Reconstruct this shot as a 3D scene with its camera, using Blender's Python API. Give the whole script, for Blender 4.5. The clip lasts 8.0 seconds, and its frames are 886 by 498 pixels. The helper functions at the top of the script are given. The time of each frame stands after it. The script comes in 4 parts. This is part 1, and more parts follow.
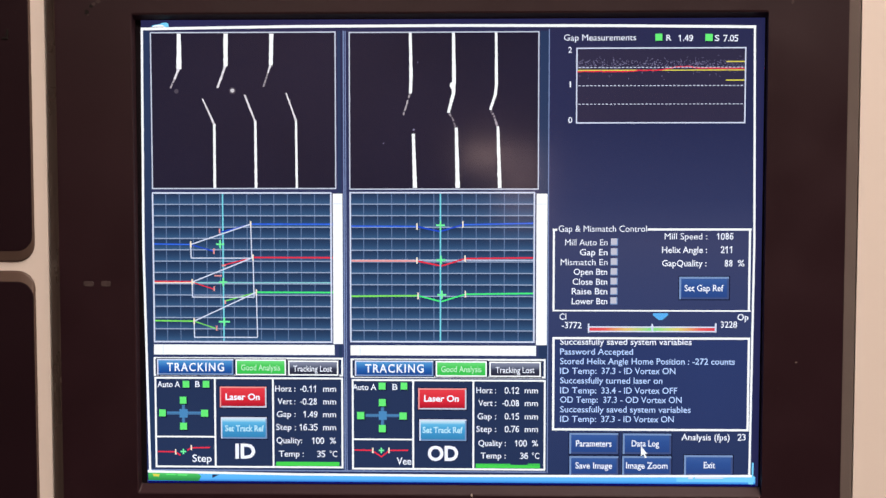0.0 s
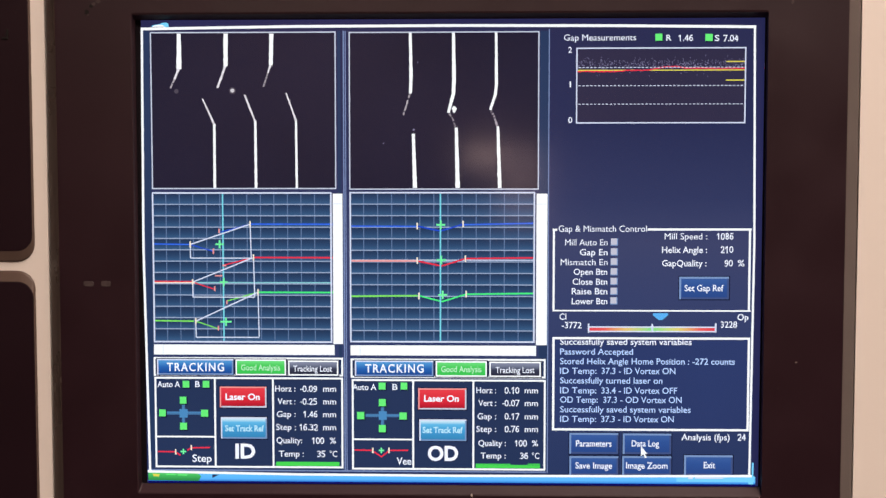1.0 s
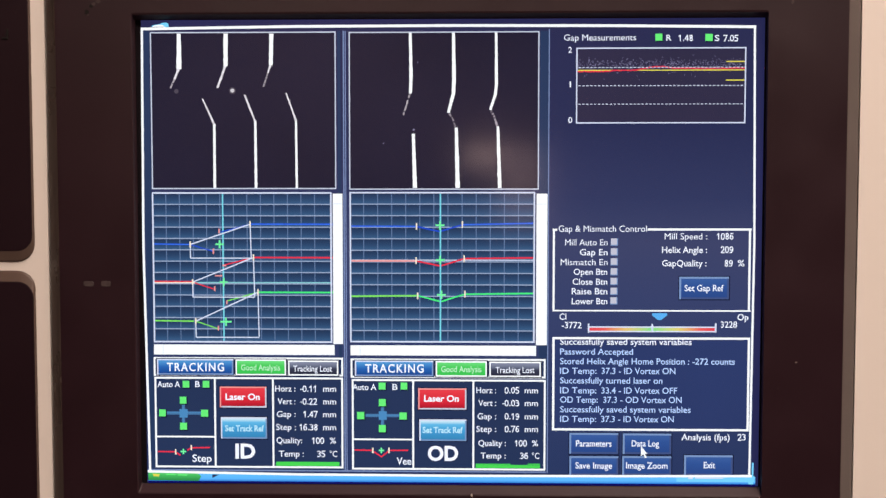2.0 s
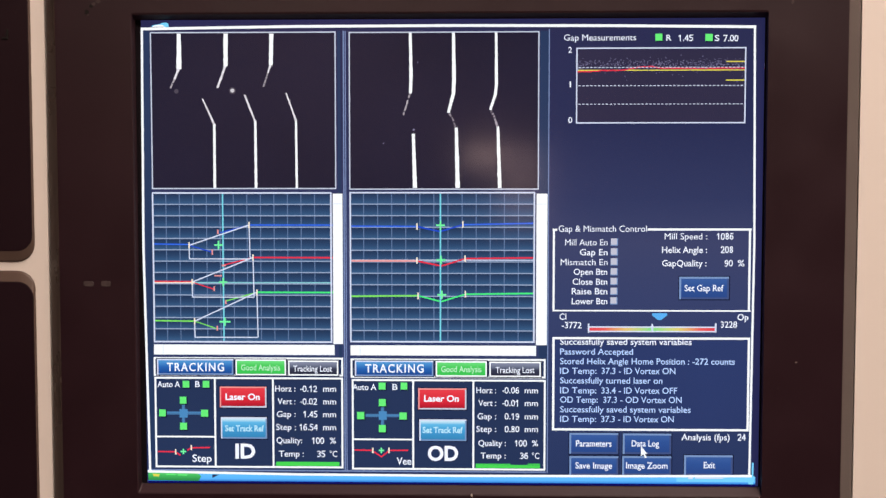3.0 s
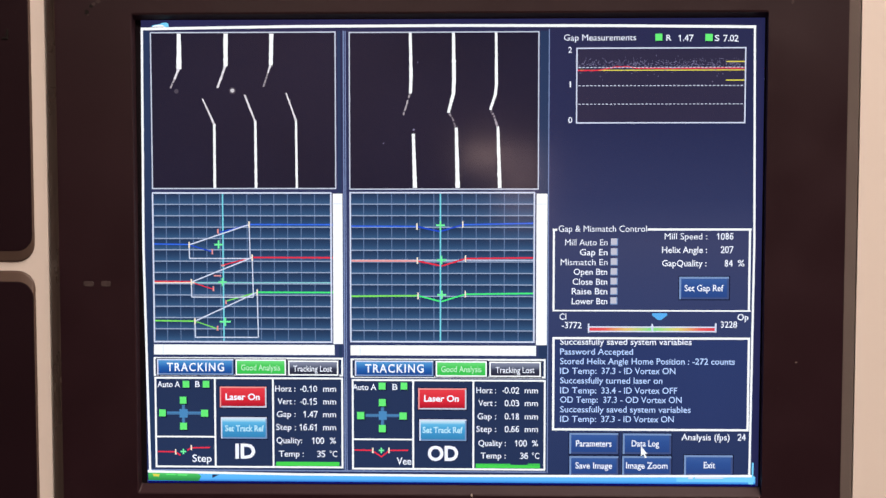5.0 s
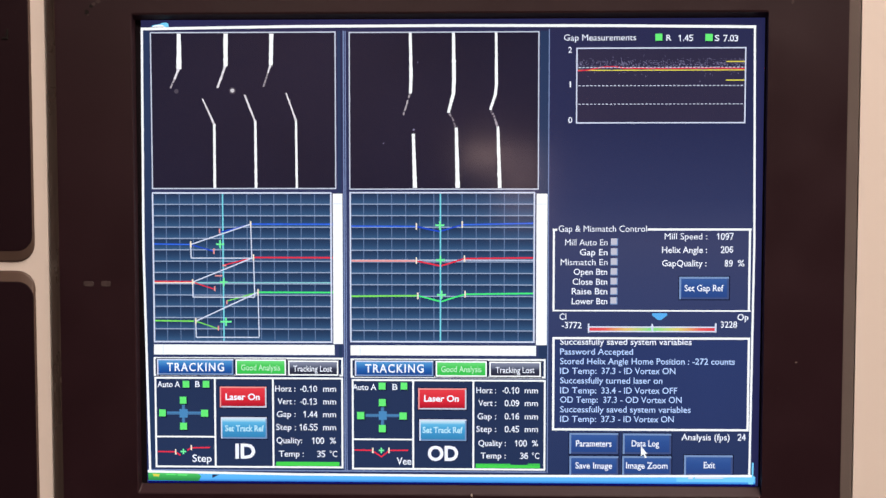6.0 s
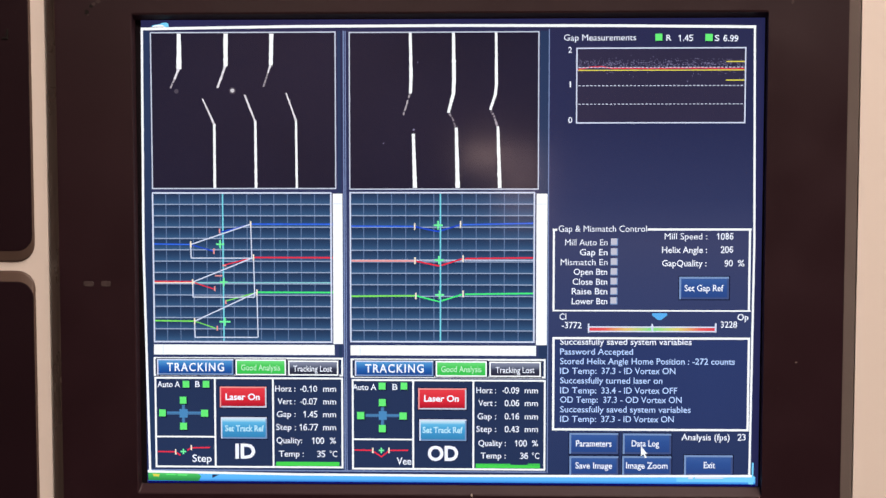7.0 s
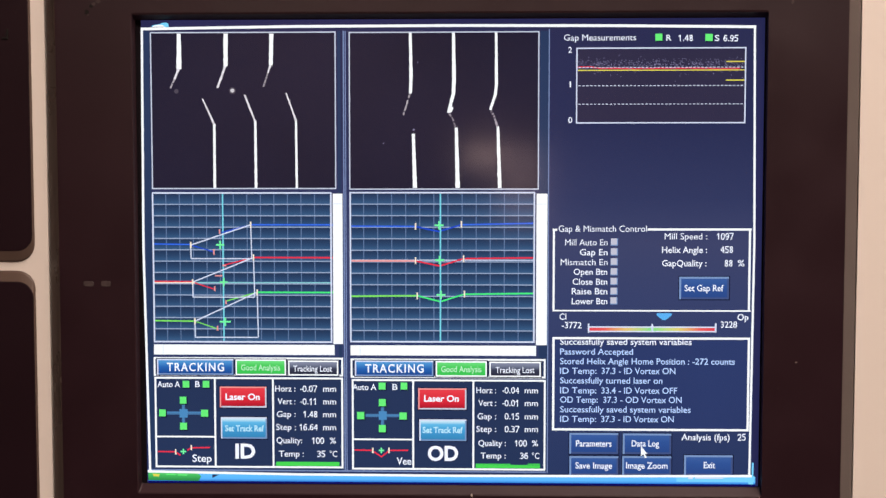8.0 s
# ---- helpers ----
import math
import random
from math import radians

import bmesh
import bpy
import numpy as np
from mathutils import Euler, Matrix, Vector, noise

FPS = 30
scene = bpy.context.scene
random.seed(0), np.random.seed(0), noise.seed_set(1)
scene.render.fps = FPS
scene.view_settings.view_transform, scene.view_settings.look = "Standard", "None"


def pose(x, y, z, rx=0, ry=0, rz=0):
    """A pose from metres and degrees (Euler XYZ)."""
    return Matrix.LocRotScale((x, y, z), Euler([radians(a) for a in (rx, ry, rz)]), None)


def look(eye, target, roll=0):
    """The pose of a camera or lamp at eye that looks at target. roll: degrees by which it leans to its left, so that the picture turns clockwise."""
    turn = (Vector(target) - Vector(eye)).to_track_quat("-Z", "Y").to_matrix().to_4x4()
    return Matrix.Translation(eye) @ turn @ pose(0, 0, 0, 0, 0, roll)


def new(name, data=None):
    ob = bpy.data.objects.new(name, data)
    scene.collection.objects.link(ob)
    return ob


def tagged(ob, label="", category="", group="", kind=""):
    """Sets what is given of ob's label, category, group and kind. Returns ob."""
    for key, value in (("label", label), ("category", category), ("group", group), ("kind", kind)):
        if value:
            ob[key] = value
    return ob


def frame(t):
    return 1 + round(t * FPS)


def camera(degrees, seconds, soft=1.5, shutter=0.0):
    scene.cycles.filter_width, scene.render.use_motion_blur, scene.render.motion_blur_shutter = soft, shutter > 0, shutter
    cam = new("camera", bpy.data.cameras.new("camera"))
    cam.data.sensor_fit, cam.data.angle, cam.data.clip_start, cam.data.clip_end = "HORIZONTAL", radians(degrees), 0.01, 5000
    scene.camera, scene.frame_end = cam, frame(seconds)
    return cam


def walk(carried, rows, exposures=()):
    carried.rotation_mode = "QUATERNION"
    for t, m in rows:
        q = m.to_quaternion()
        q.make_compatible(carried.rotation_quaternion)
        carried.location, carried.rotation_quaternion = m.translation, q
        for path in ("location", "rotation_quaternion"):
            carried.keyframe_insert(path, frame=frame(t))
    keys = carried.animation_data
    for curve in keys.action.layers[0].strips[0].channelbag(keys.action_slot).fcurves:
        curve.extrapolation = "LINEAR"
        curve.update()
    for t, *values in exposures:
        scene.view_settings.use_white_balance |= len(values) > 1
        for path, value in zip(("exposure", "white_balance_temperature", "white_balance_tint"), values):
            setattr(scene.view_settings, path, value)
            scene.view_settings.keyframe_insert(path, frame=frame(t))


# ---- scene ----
SCREEN = (0.0, 0.0, 1.25)          # centre of the display, which faces -y
cam = camera(50, 8.0, soft=1.4)
EYE = pose(0.00716, -0.46891, 1.27338, 87.35, 0.0, 1.25)
walk(cam, [(0.0, EYE), (8.0, EYE)])

# ---- light: a dim hall, warm ceiling fixtures, no daylight ----
world = bpy.data.worlds.new("world")
scene.world = world
world.use_nodes = True
world.node_tree.nodes["Background"].inputs[0].default_value = (0.9, 0.75, 0.6, 1)
world.node_tree.nodes["Background"].inputs[1].default_value = 0.02


def area_lamp(name, m, sx, sy, watts, color):
    data = bpy.data.lights.new(name, "AREA")
    data.shape, data.size, data.size_y, data.energy, data.color = "RECTANGLE", sx, sy, watts, color
    lamp = new(name, data)
    lamp.matrix_world = m
    return lamp


area_lamp("ceiling_lamp_light", look((0.8, -1.5, 2.72), (0.8, -1.5, 0.0)), 1.2, 0.3, 72, (1.0, 0.84, 0.71))
# added fill: brightens the rear wall that the bezel mirrors
area_lamp("rear_fill_light", look((-0.9, -4.2, 2.72), (-0.9, -4.2, 0.0)), 1.2, 0.3, 28, (1.0, 0.84, 0.71))
area_lamp("ceiling_lamp_light_near", look((0.5, -0.5, 2.72), (0.5, -0.5, 0.0)), 1.2, 0.3, 20, (1.0, 0.84, 0.71))


# ---- materials ----
def lin(rgb):
    return tuple((c / 255 / 12.92 if c / 255 <= 0.04045 else ((c / 255 + 0.055) / 1.055) ** 2.4) for c in rgb) + (1.0,)


def nodes_of(name):
    m = bpy.data.materials.new(name)
    m.use_nodes = True
    nt = m.node_tree
    return m, nt, nt.nodes["Principled BSDF"]


def surface(name, base, rough, spec=0.5, scale=40.0, amount=0.12, grain=900.0, bump=0.05, metal=0.0, spots=0.0):
    """A solid surface: colour drifting at two scales, fine relief and uneven gloss."""
    m, nt, bsdf = nodes_of(name)
    co = nt.nodes.new("ShaderNodeTexCoord")
    big = nt.nodes.new("ShaderNodeTexNoise")
    big.inputs["Scale"].default_value, big.inputs["Detail"].default_value = scale, 5
    fine = nt.nodes.new("ShaderNodeTexNoise")
    fine.inputs["Scale"].default_value, fine.inputs["Detail"].default_value = grain, 2
    for n in (big, fine):
        nt.links.new(co.outputs["Object"], n.inputs["Vector"])
    mix = nt.nodes.new("ShaderNodeMix")
    mix.data_type = "RGBA"
    mix.inputs[6].default_value = tuple(c * (1 - amount) for c in base) + (1,)
    mix.inputs[7].default_value = tuple(min(1, c * (1 + amount)) for c in base) + (1,)
    nt.links.new(big.outputs["Fac"], mix.inputs[0])
    last = mix.outputs[2]
    if spots:
        dust = nt.nodes.new("ShaderNodeTexNoise")
        dust.inputs["Scale"].default_value, dust.inputs["Detail"].default_value = 420.0, 3
        nt.links.new(co.outputs["Object"], dust.inputs["Vector"])
        ramp = nt.nodes.new("ShaderNodeValToRGB")
        ramp.color_ramp.elements[0].position, ramp.color_ramp.elements[1].position = 0.68, 0.8
        ramp.color_ramp.elements[1].color = (spots, spots, spots, 1)
        nt.links.new(dust.outputs["Fac"], ramp.inputs["Fac"])
        add = nt.nodes.new("ShaderNodeMix")
        add.data_type = "RGBA"
        add.inputs[7].default_value = (0.25, 0.2, 0.17, 1)
        nt.links.new(ramp.outputs["Color"], add.inputs[0])
        nt.links.new(last, add.inputs[6])
        last = add.outputs[2]
    nt.links.new(last, bsdf.inputs["Base Color"])
    gloss = nt.nodes.new("ShaderNodeMapRange")
    gloss.inputs["To Min"].default_value, gloss.inputs["To Max"].default_value = rough - 0.08, rough + 0.08
    nt.links.new(big.outputs["Fac"], gloss.inputs["Value"])
    nt.links.new(gloss.outputs["Result"], bsdf.inputs["Roughness"])
    rel = nt.nodes.new("ShaderNodeBump")
    rel.inputs["Strength"].default_value, rel.inputs["Distance"].default_value = bump, 0.0004
    nt.links.new(fine.outputs["Fac"], rel.inputs["Height"])
    nt.links.new(rel.outputs["Normal"], bsdf.inputs["Normal"])
    bsdf.inputs["Metallic"].default_value = metal
    bsdf.inputs["Specular IOR Level"].default_value = spec
    return m


SCREEN_ROUGH = 0.1


def lit(name, rgb, strength=1.0, drift=0.08, fine=14.0):
    """Lit picture elements behind the matt face of the display."""
    m, nt, bsdf = nodes_of(name)
    bsdf.inputs["Base Color"].default_value = (0.004, 0.004, 0.005, 1)
    bsdf.inputs["Roughness"].default_value = SCREEN_ROUGH
    bsdf.inputs["Specular IOR Level"].default_value = 0.2
    co = nt.nodes.new("ShaderNodeTexCoord")
    cloud = nt.nodes.new("ShaderNodeTexNoise")
    cloud.inputs["Scale"].default_value, cloud.inputs["Detail"].default_value = fine, 2
    nt.links.new(co.outputs["Object"], cloud.inputs["Vector"])
    span = nt.nodes.new("ShaderNodeMapRange")
    span.inputs["To Min"].default_value = strength * (1 - drift)
    span.inputs["To Max"].default_value = strength * (1 + drift)
    nt.links.new(cloud.outputs["Fac"], span.inputs["Value"])
    bsdf.inputs["Emission Color"].default_value = lin(rgb)
    nt.links.new(span.outputs["Result"], bsdf.inputs["Emission Strength"])
    return m


def lit_ramp(name, stops, axis="Z", cells=0.0, shift=0.0):
    """Lit picture elements with a drawn gradient, over the piece's height or width, or repeated in cells of that many metres."""
    m, nt, bsdf = nodes_of(name)
    bsdf.inputs["Base Color"].default_value = (0.004, 0.004, 0.005, 1)
    bsdf.inputs["Roughness"].default_value = SCREEN_ROUGH
    bsdf.inputs["Specular IOR Level"].default_value = 0.2
    co = nt.nodes.new("ShaderNodeTexCoord")
    sep = nt.nodes.new("ShaderNodeSeparateXYZ")
    nt.links.new(co.outputs["Object" if cells else "Generated"], sep.inputs[0])
    value = sep.outputs[axis]
    if cells:
        off = nt.nodes.new("ShaderNodeMath")
        off.operation, off.inputs[1].default_value = "SUBTRACT", shift
        nt.links.new(value, off.inputs[0])
        div = nt.nodes.new("ShaderNodeMath")
        div.operation, div.inputs[1].default_value = "DIVIDE", cells
        nt.links.new(off.outputs[0], div.inputs[0])
        fr = nt.nodes.new("ShaderNodeMath")
        fr.operation = "FRACT"
        nt.links.new(div.outputs[0], fr.inputs[0])
        value = fr.outputs[0]
    ramp = nt.nodes.new("ShaderNodeValToRGB")
    els = ramp.color_ramp.elements
    while len(els) < len(stops):
        els.new(0.5)
    for el, (p, rgb) in zip(els, stops):
        el.position, el.color = p, lin(rgb)
    nt.links.new(value, ramp.inputs["Fac"])
    nt.links.new(ramp.outputs["Color"], bsdf.inputs["Emission Color"])
    bsdf.inputs["Emission Strength"].default_value = 1.0
    return m


BEIGE = surface("beige_enamel", (0.665, 0.59, 0.555), 0.5, 0.4, 6.0, 0.05, 1600.0, 0.12)
BLACK_PLASTIC = surface("black_plastic", (0.0165, 0.0052, 0.0088), 0.36, 0.36, 34.0, 0.3, 2600.0, 0.07, spots=0.05)
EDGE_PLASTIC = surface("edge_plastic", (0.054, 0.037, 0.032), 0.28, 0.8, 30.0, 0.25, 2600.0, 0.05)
# right chamfer: the brightness it reflects is put into the base colour
EDGE_LIT = surface("edge_lit_satin", (0.098, 0.078, 0.074), 0.3, 0.7, 30.0, 0.15, 2600.0, 0.05)
LIP_PLASTIC = surface("lip_plastic", (0.0255, 0.0112, 0.0150), 0.42, 0.16, 22.0, 0.18, 2600.0, 0.07)
MODULE_PLASTIC = surface("module_plastic", (0.0125, 0.0048, 0.0076), 0.4, 0.16, 18.0, 0.22, 2600.0, 0.07, spots=0.03)
# module plastic with the light its edges catch painted in
RIM_LIT = surface("module_lit_rim", (0.085, 0.054, 0.044), 0.4, 0.3, 18.0, 0.2, 2600.0, 0.06)
# black that stands for the shade inside the bezel's recess
RECESS_SHADE = surface("recess_shade_black", (0.006, 0.005, 0.007), 0.75, 0.08)
GAP_BLACK = surface("shadow_gap_black", (0.006, 0.004, 0.006), 0.7, 0.06)
SCUFF = surface("worn_print", (0.05, 0.033, 0.034), 0.6, 0.3, 300.0, 0.4)
SCUFF_PALE = surface("pale_chip", (0.36, 0.32, 0.28), 0.6, 0.3, 300.0, 0.3)
SCUFF_DARK = surface("dark_gouge", (0.006, 0.004, 0.004), 0.7, 0.2)
# pale and reddish to tint and brighten what the bezel reflects
REFLECTED_PALE = surface("reflected_wall_pale", (0.66, 0.43, 0.38), 0.8, 0.2, 2.0, 0.06, 300.0, 0.1)
CONCRETE = surface("grey_floor_paint", (0.07, 0.064, 0.06), 0.5, 0.4, 3.0, 0.2, 120.0, 0.1)
WALL_PAINT = surface("wall_paint", (0.14, 0.105, 0.09), 0.8, 0.2, 2.0, 0.08, 300.0, 0.1)
CEILING_PAINT = surface("ceiling_paint", (0.55, 0.5, 0.45), 0.85, 0.2, 2.0, 0.06, 300.0, 0.1)
STEEL = surface("lamp_steel", (0.5, 0.5, 0.5), 0.4, 0.5, 10.0, 0.05, 500.0, 0.05, 0.8)

# the lighter middle stops paint in a hazy reflection over the window
NAVY_HAZED = lit_ramp("navy_hazed_pixels", [(0.0, (38, 54, 96)), (0.4, (54, 64, 106)), (0.52, (60, 66, 104)), (0.62, (46, 54, 94)), (0.78, (36, 43, 82)), (1.0, (40, 43, 80))])
CHART_FILL = lit("chart_pixels", (46, 43, 70), 1.0, 0.15)
NAVY_DEEP = lit("desktop_blue", (38, 40, 82), 1.0, 0.3)
TASK_GLOW = lit("taskbar_glow_pixels", (6, 10, 92), 1.0, 0.2)
PANEL_FACE = lit("panel_face_pixels", (35, 51, 87), 1.0, 0.12)
LOG_BLUE = lit("log_blue_pixels", (42, 57, 105), 1.0, 0.12)
DARK_LCD = lit("black_pixels", (29, 27, 49), 1.0, 0.3)
TEAL = lit("slate_pixels", (36, 56, 92))
WHITE = lit("white_pixels", (249, 252, 255), 1.05, 0.03)
SOFT_WHITE = lit("soft_white_pixels", (214, 222, 246))
TAIL = lit("laser_tail_pixels", (228, 224, 232), 1.0, 0.5, 420.0)
TAIL_DIM = lit("laser_tail_dim_pixels", (164, 156, 166), 1.0, 0.9, 420.0)
GREY_LINE = lit("grey_line_pixels", (202, 210, 230))
PALE_STRIPE = lit("pale_blue_pixels", (122, 140, 184))
TEXT_WHITE = lit("lettering_white", (238, 242, 255), 1.1, 0.03)
TEXT_GREEN = lit("lettering_pale_green", (196, 242, 206), 1.0, 0.05)
TEXT_ICE = lit("lettering_ice_blue", (186, 232, 252), 1.0, 0.05)
TEXT_BLUE = lit("lettering_blue", (184, 210, 255), 1.08, 0.03)
GRID_H = lit("grid_line_pixels", (156, 172, 204))
GRID_V = lit("grid_line_dim_pixels", (98, 122, 162))
CYAN = lit("cyan_pixels", (120, 212, 232))
CYAN_DIM = lit("cyan_dim_pixels", (138, 208, 214))
BLUE = lit("blue_trace_pixels", (30, 74, 206), 1.0)
BLUE_CORE = lit("blue_core_pixels", (64, 124, 244), 1.0)
CROSS_GREEN = lit("cross_green_pixels", (116, 246, 164), 1.0)
RED = lit("red_trace_pixels", (232, 48, 72), 1.0)
GREEN = lit("green_trace_pixels", (72, 236, 128), 1.0)
LIME = lit("lime_trace_pixels", (126, 226, 98), 1.0)
PINK = lit("pink_mark_pixels", (238, 152, 152), 1.0)
CREAM = lit("cream_mark_pixels", (246, 232, 214), 1.0)
YELLOW = lit("yellow_line_pixels", (228, 216, 84), 1.0)
LED_GREEN = lit("indicator_green", (104, 240, 122), 1.0)
BAR_GREEN = lit("bar_green", (72, 216, 84), 1.0)
CHECK_GREY = lit("tick_box_grey", (196, 196, 214), 1.0)
SPECK = lit("dim_speck_pixels", (128, 124, 158), 1.0, 0.3)
HUB_BLUE = lit("hub_blue", (74, 138, 192), 1.0)
ARM_BLUE = lit("arm_blue", (70, 116, 164), 1.0)
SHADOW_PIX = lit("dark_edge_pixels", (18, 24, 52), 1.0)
BTN_EDGE = lit("button_edge_pixels", (122, 150, 198), 1.0)
BTN_EDGE_DARK = lit("button_edge_dark_pixels", (64, 82, 132), 1.0)
POINTER = lit("slider_pointer_pixels", (92, 178, 244), 1.0)
TASK_BLUE = lit_ramp("taskbar_pixels", [(0.0, (40, 118, 226)), (0.35, (92, 184, 255)), (1.0, (104, 196, 255))])
TRAY_BLUE = lit("tray_pixels", (120, 212, 255))
START_GREEN = lit_ramp("start_button_pixels", [(0.0, (40, 132, 70)), (0.6, (70, 190, 96)), (1.0, (112, 214, 130))])
BTN_TRACK = lit_ramp("track_button_pixels", [(0.0, (22, 68, 142)), (0.5, (40, 102, 182)), (1.0, (84, 158, 218))])
BTN_GOOD = lit_ramp("good_button_pixels", [(0.0, (58, 196, 84)), (0.6, (72, 206, 92)), (1.0, (112, 224, 128))])
BTN_LOST = lit_ramp("lost_button_pixels", [(0.0, (42, 44, 62)), (0.45, (54, 58, 80)), (0.62, (100, 106, 130)), (1.0, (138, 144, 168))])
BTN_LASER = lit_ramp("laser_button_pixels", [(0.0, (168, 22, 42)), (0.3, (214, 36, 54)), (1.0, (234, 62, 74))])
BTN_REF = lit_ramp("ref_button_pixels", [(0.0, (52, 134, 186)), (0.5, (66, 158, 214)), (0.8, (96, 186, 232)), (1.0, (214, 240, 252))])
BTN_BLUE = lit_ramp("blue_button_pixels", [(0.0, (40, 72, 138)), (0.6, (46, 82, 150)), (1.0, (58, 94, 160))])
CELL_FILL = lit_ramp("plot_cell_pixels", [(0.0, (56, 93, 134)), (0.45, (41, 70, 108)), (0.9, (32, 53, 86)), (1.0, (41, 64, 100))], "Z", 0.005662, 0.023713)
SCALE_FILL = lit_ramp("scale_bar_pixels", [(0.0, (232, 70, 84)), (0.12, (236, 96, 92)), (0.3, (232, 200, 120)), (0.5, (128, 226, 140)), (0.7, (226, 214, 120)), (0.88, (236, 96, 92)), (1.0, (226, 62, 80))], "X")


# ---- building helpers ----
def part(name, bm, material, parent, label=""):
    me = bpy.data.meshes.new(name)
    bm.to_mesh(me)
    bm.free()
    me.materials.append(material)
    ob = new(name, me)
    ob.parent = parent
    return tagged(ob, label)


LAYER = 0.00006


def flat(name, polys, material, parent, layer, label="", kind=""):
    """Drawn picture elements: polygons in millimetres right and up of the display's centre, on a layer of the display."""
    me = bpy.data.meshes.new(name)
    verts, faces = [], []
    for poly in polys:
        area = sum(a[0] * b[1] - b[0] * a[1] for a, b in zip(poly, poly[1:] + poly[:1]))
        ring = list(poly) if area > 0 else list(poly)[::-1]
        faces.append(list(range(len(verts), len(verts) + len(ring))))
        verts += [(u * 0.001, -layer * LAYER, v * 0.001) for u, v in ring]
    me.from_pydata(verts, [], faces)
    me.materials.append(material)
    ob = new(name, me)
    ob.parent = parent
    return tagged(ob, label, kind=kind)


def rect(a, b):
    u0, u1, v0, v1 = min(a[0], b[0]), max(a[0], b[0]), min(a[1], b[1]), max(a[1], b[1])
    return [(u0, v0), (u1, v0), (u1, v1), (u0, v1)]


def border(a, b, w):
    """Four bars just inside the rectangle from a to b."""
    u0, u1, v0, v1 = min(a[0], b[0]), max(a[0], b[0]), min(a[1], b[1]), max(a[1], b[1])
    return [rect((u0, v0), (u1, v0 + w)), rect((u0, v1 - w), (u1, v1)), rect((u0, v0 + w), (u0 + w, v1 - w)), rect((u1 - w, v0 + w), (u1, v1 - w))]


def holed(a, b, c, d):
    """The rectangle from a to b without the one from c to d."""
    (u0, v0, u1, v1), (p0, q0, p1, q1) = [(min(s[0], t[0]), min(s[1], t[1]), max(s[0], t[0]), max(s[1], t[1])) for s, t in ((a, b), (c, d))]
    return [rect((u0, v0), (u1, q0)), rect((u0, q1), (u1, v1)), rect((u0, q0), (p0, q1)), rect((p1, q0), (u1, q1))]


def stroke(points, widths, rough=0.0, grain=1.1):
    """A drawn line through points, with a width at each."""
    if isinstance(widths, (int, float)):
        widths = [widths] * len(points)
    if rough:
        pts, ws = [], []
        for (a, b), (wa, wb) in zip(zip(points, points[1:]), zip(widths, widths[1:])):
            n = max(1, int(math.dist(a, b) / grain))
            for i in range(n):
                f = i / n
                pts.append((a[0] + (b[0] - a[0]) * f + random.uniform(-rough, rough) * 0.3, a[1] + (b[1] - a[1]) * f))
                ws.append((wa + (wb - wa) * f) * (1 + random.uniform(-rough, rough)))
        points, widths = pts + [points[-1]], ws + [widths[-1]]
    left, right = [], []
    for i, p in enumerate(points):
        a, b = points[max(0, i - 1)], points[min(len(points) - 1, i + 1)]
        d = math.dist(a, b) or 1
        n = (-(b[1] - a[1]) / d * widths[i] / 2, (b[0] - a[0]) / d * widths[i] / 2)
        left.append((p[0] + n[0], p[1] + n[1]))
        right.append((p[0] - n[0], p[1] - n[1]))
    return [[left[i], left[i + 1], right[i + 1], right[i]] for i in range(len(points) - 1)]


def plus(c, w, h, t):
    return [rect((c[0] - w / 2, c[1] - t / 2), (c[0] + w / 2, c[1] + t / 2)), rect((c[0] - t / 2, c[1] - h / 2), (c[0] + t / 2, c[1] - t / 2)),
            rect((c[0] - t / 2, c[1] + t / 2), (c[0] + t / 2, c[1] + h / 2))]


def disc(c, r, n=12):
    return [(c[0] + r * math.cos(i * math.tau / n), c[1] + r * math.sin(i * math.tau / n)) for i in range(n)]


def letters(text, bold, spacing=1.0):
    data = bpy.data.curves.new("lettering", "FONT")
    data.body, data.size, data.offset, data.resolution_u, data.space_character = text, 1.0, bold, 3, spacing
    ob = new("lettering", data)
    bpy.context.view_layer.update()
    me = bpy.data.meshes.new_from_object(ob.evaluated_get(bpy.context.evaluated_depsgraph_get()))
    bpy.data.objects.remove(ob)
    bpy.data.curves.remove(data)
    return me


def cap_height():
    me = letters("H", 0.0)
    h = max(v.co.y for v in me.vertices)
    bpy.data.meshes.remove(me)
    return h


CAP = cap_height()


def caption(text, at, right, cap, material, parent, layer, bold=0.012, name="caption", spacing=1.0):
    """Lettering on the display from at (left end, baseline) to right, with capitals of that height, in millimetres."""
    me = letters(text, 0.0 if "M" in text else max(bold, 0.009), spacing)
    lo, hi = min(v.co.x for v in me.vertices), max(v.co.x for v in me.vertices)
    k = (right - at[0]) / (hi - lo)
    for v in me.vertices:
        v.co = ((at[0] + (v.co.x - lo) * k) * 0.001, -layer * LAYER, (at[1] + v.co.y / CAP * cap) * 0.001)
    me.materials.clear()
    me.name = name
    me.materials.append(material)
    ob = new(name, me)
    ob.parent = parent
    return tagged(ob, 'lettering "%s"' % text)


def rounded(x0, x1, z0, z1, r, n=6):
    pts = []
    for cx, cz, a0 in ((x1 - r, z1 - r, 0), (x0 + r, z1 - r, 90), (x0 + r, z0 + r, 180), (x1 - r, z0 + r, 270)):
        for i in range(n + 1):
            a = radians(a0 + 90 * i / n)
            pts.append((cx + r * math.cos(a), cz + r * math.sin(a)))
    return pts


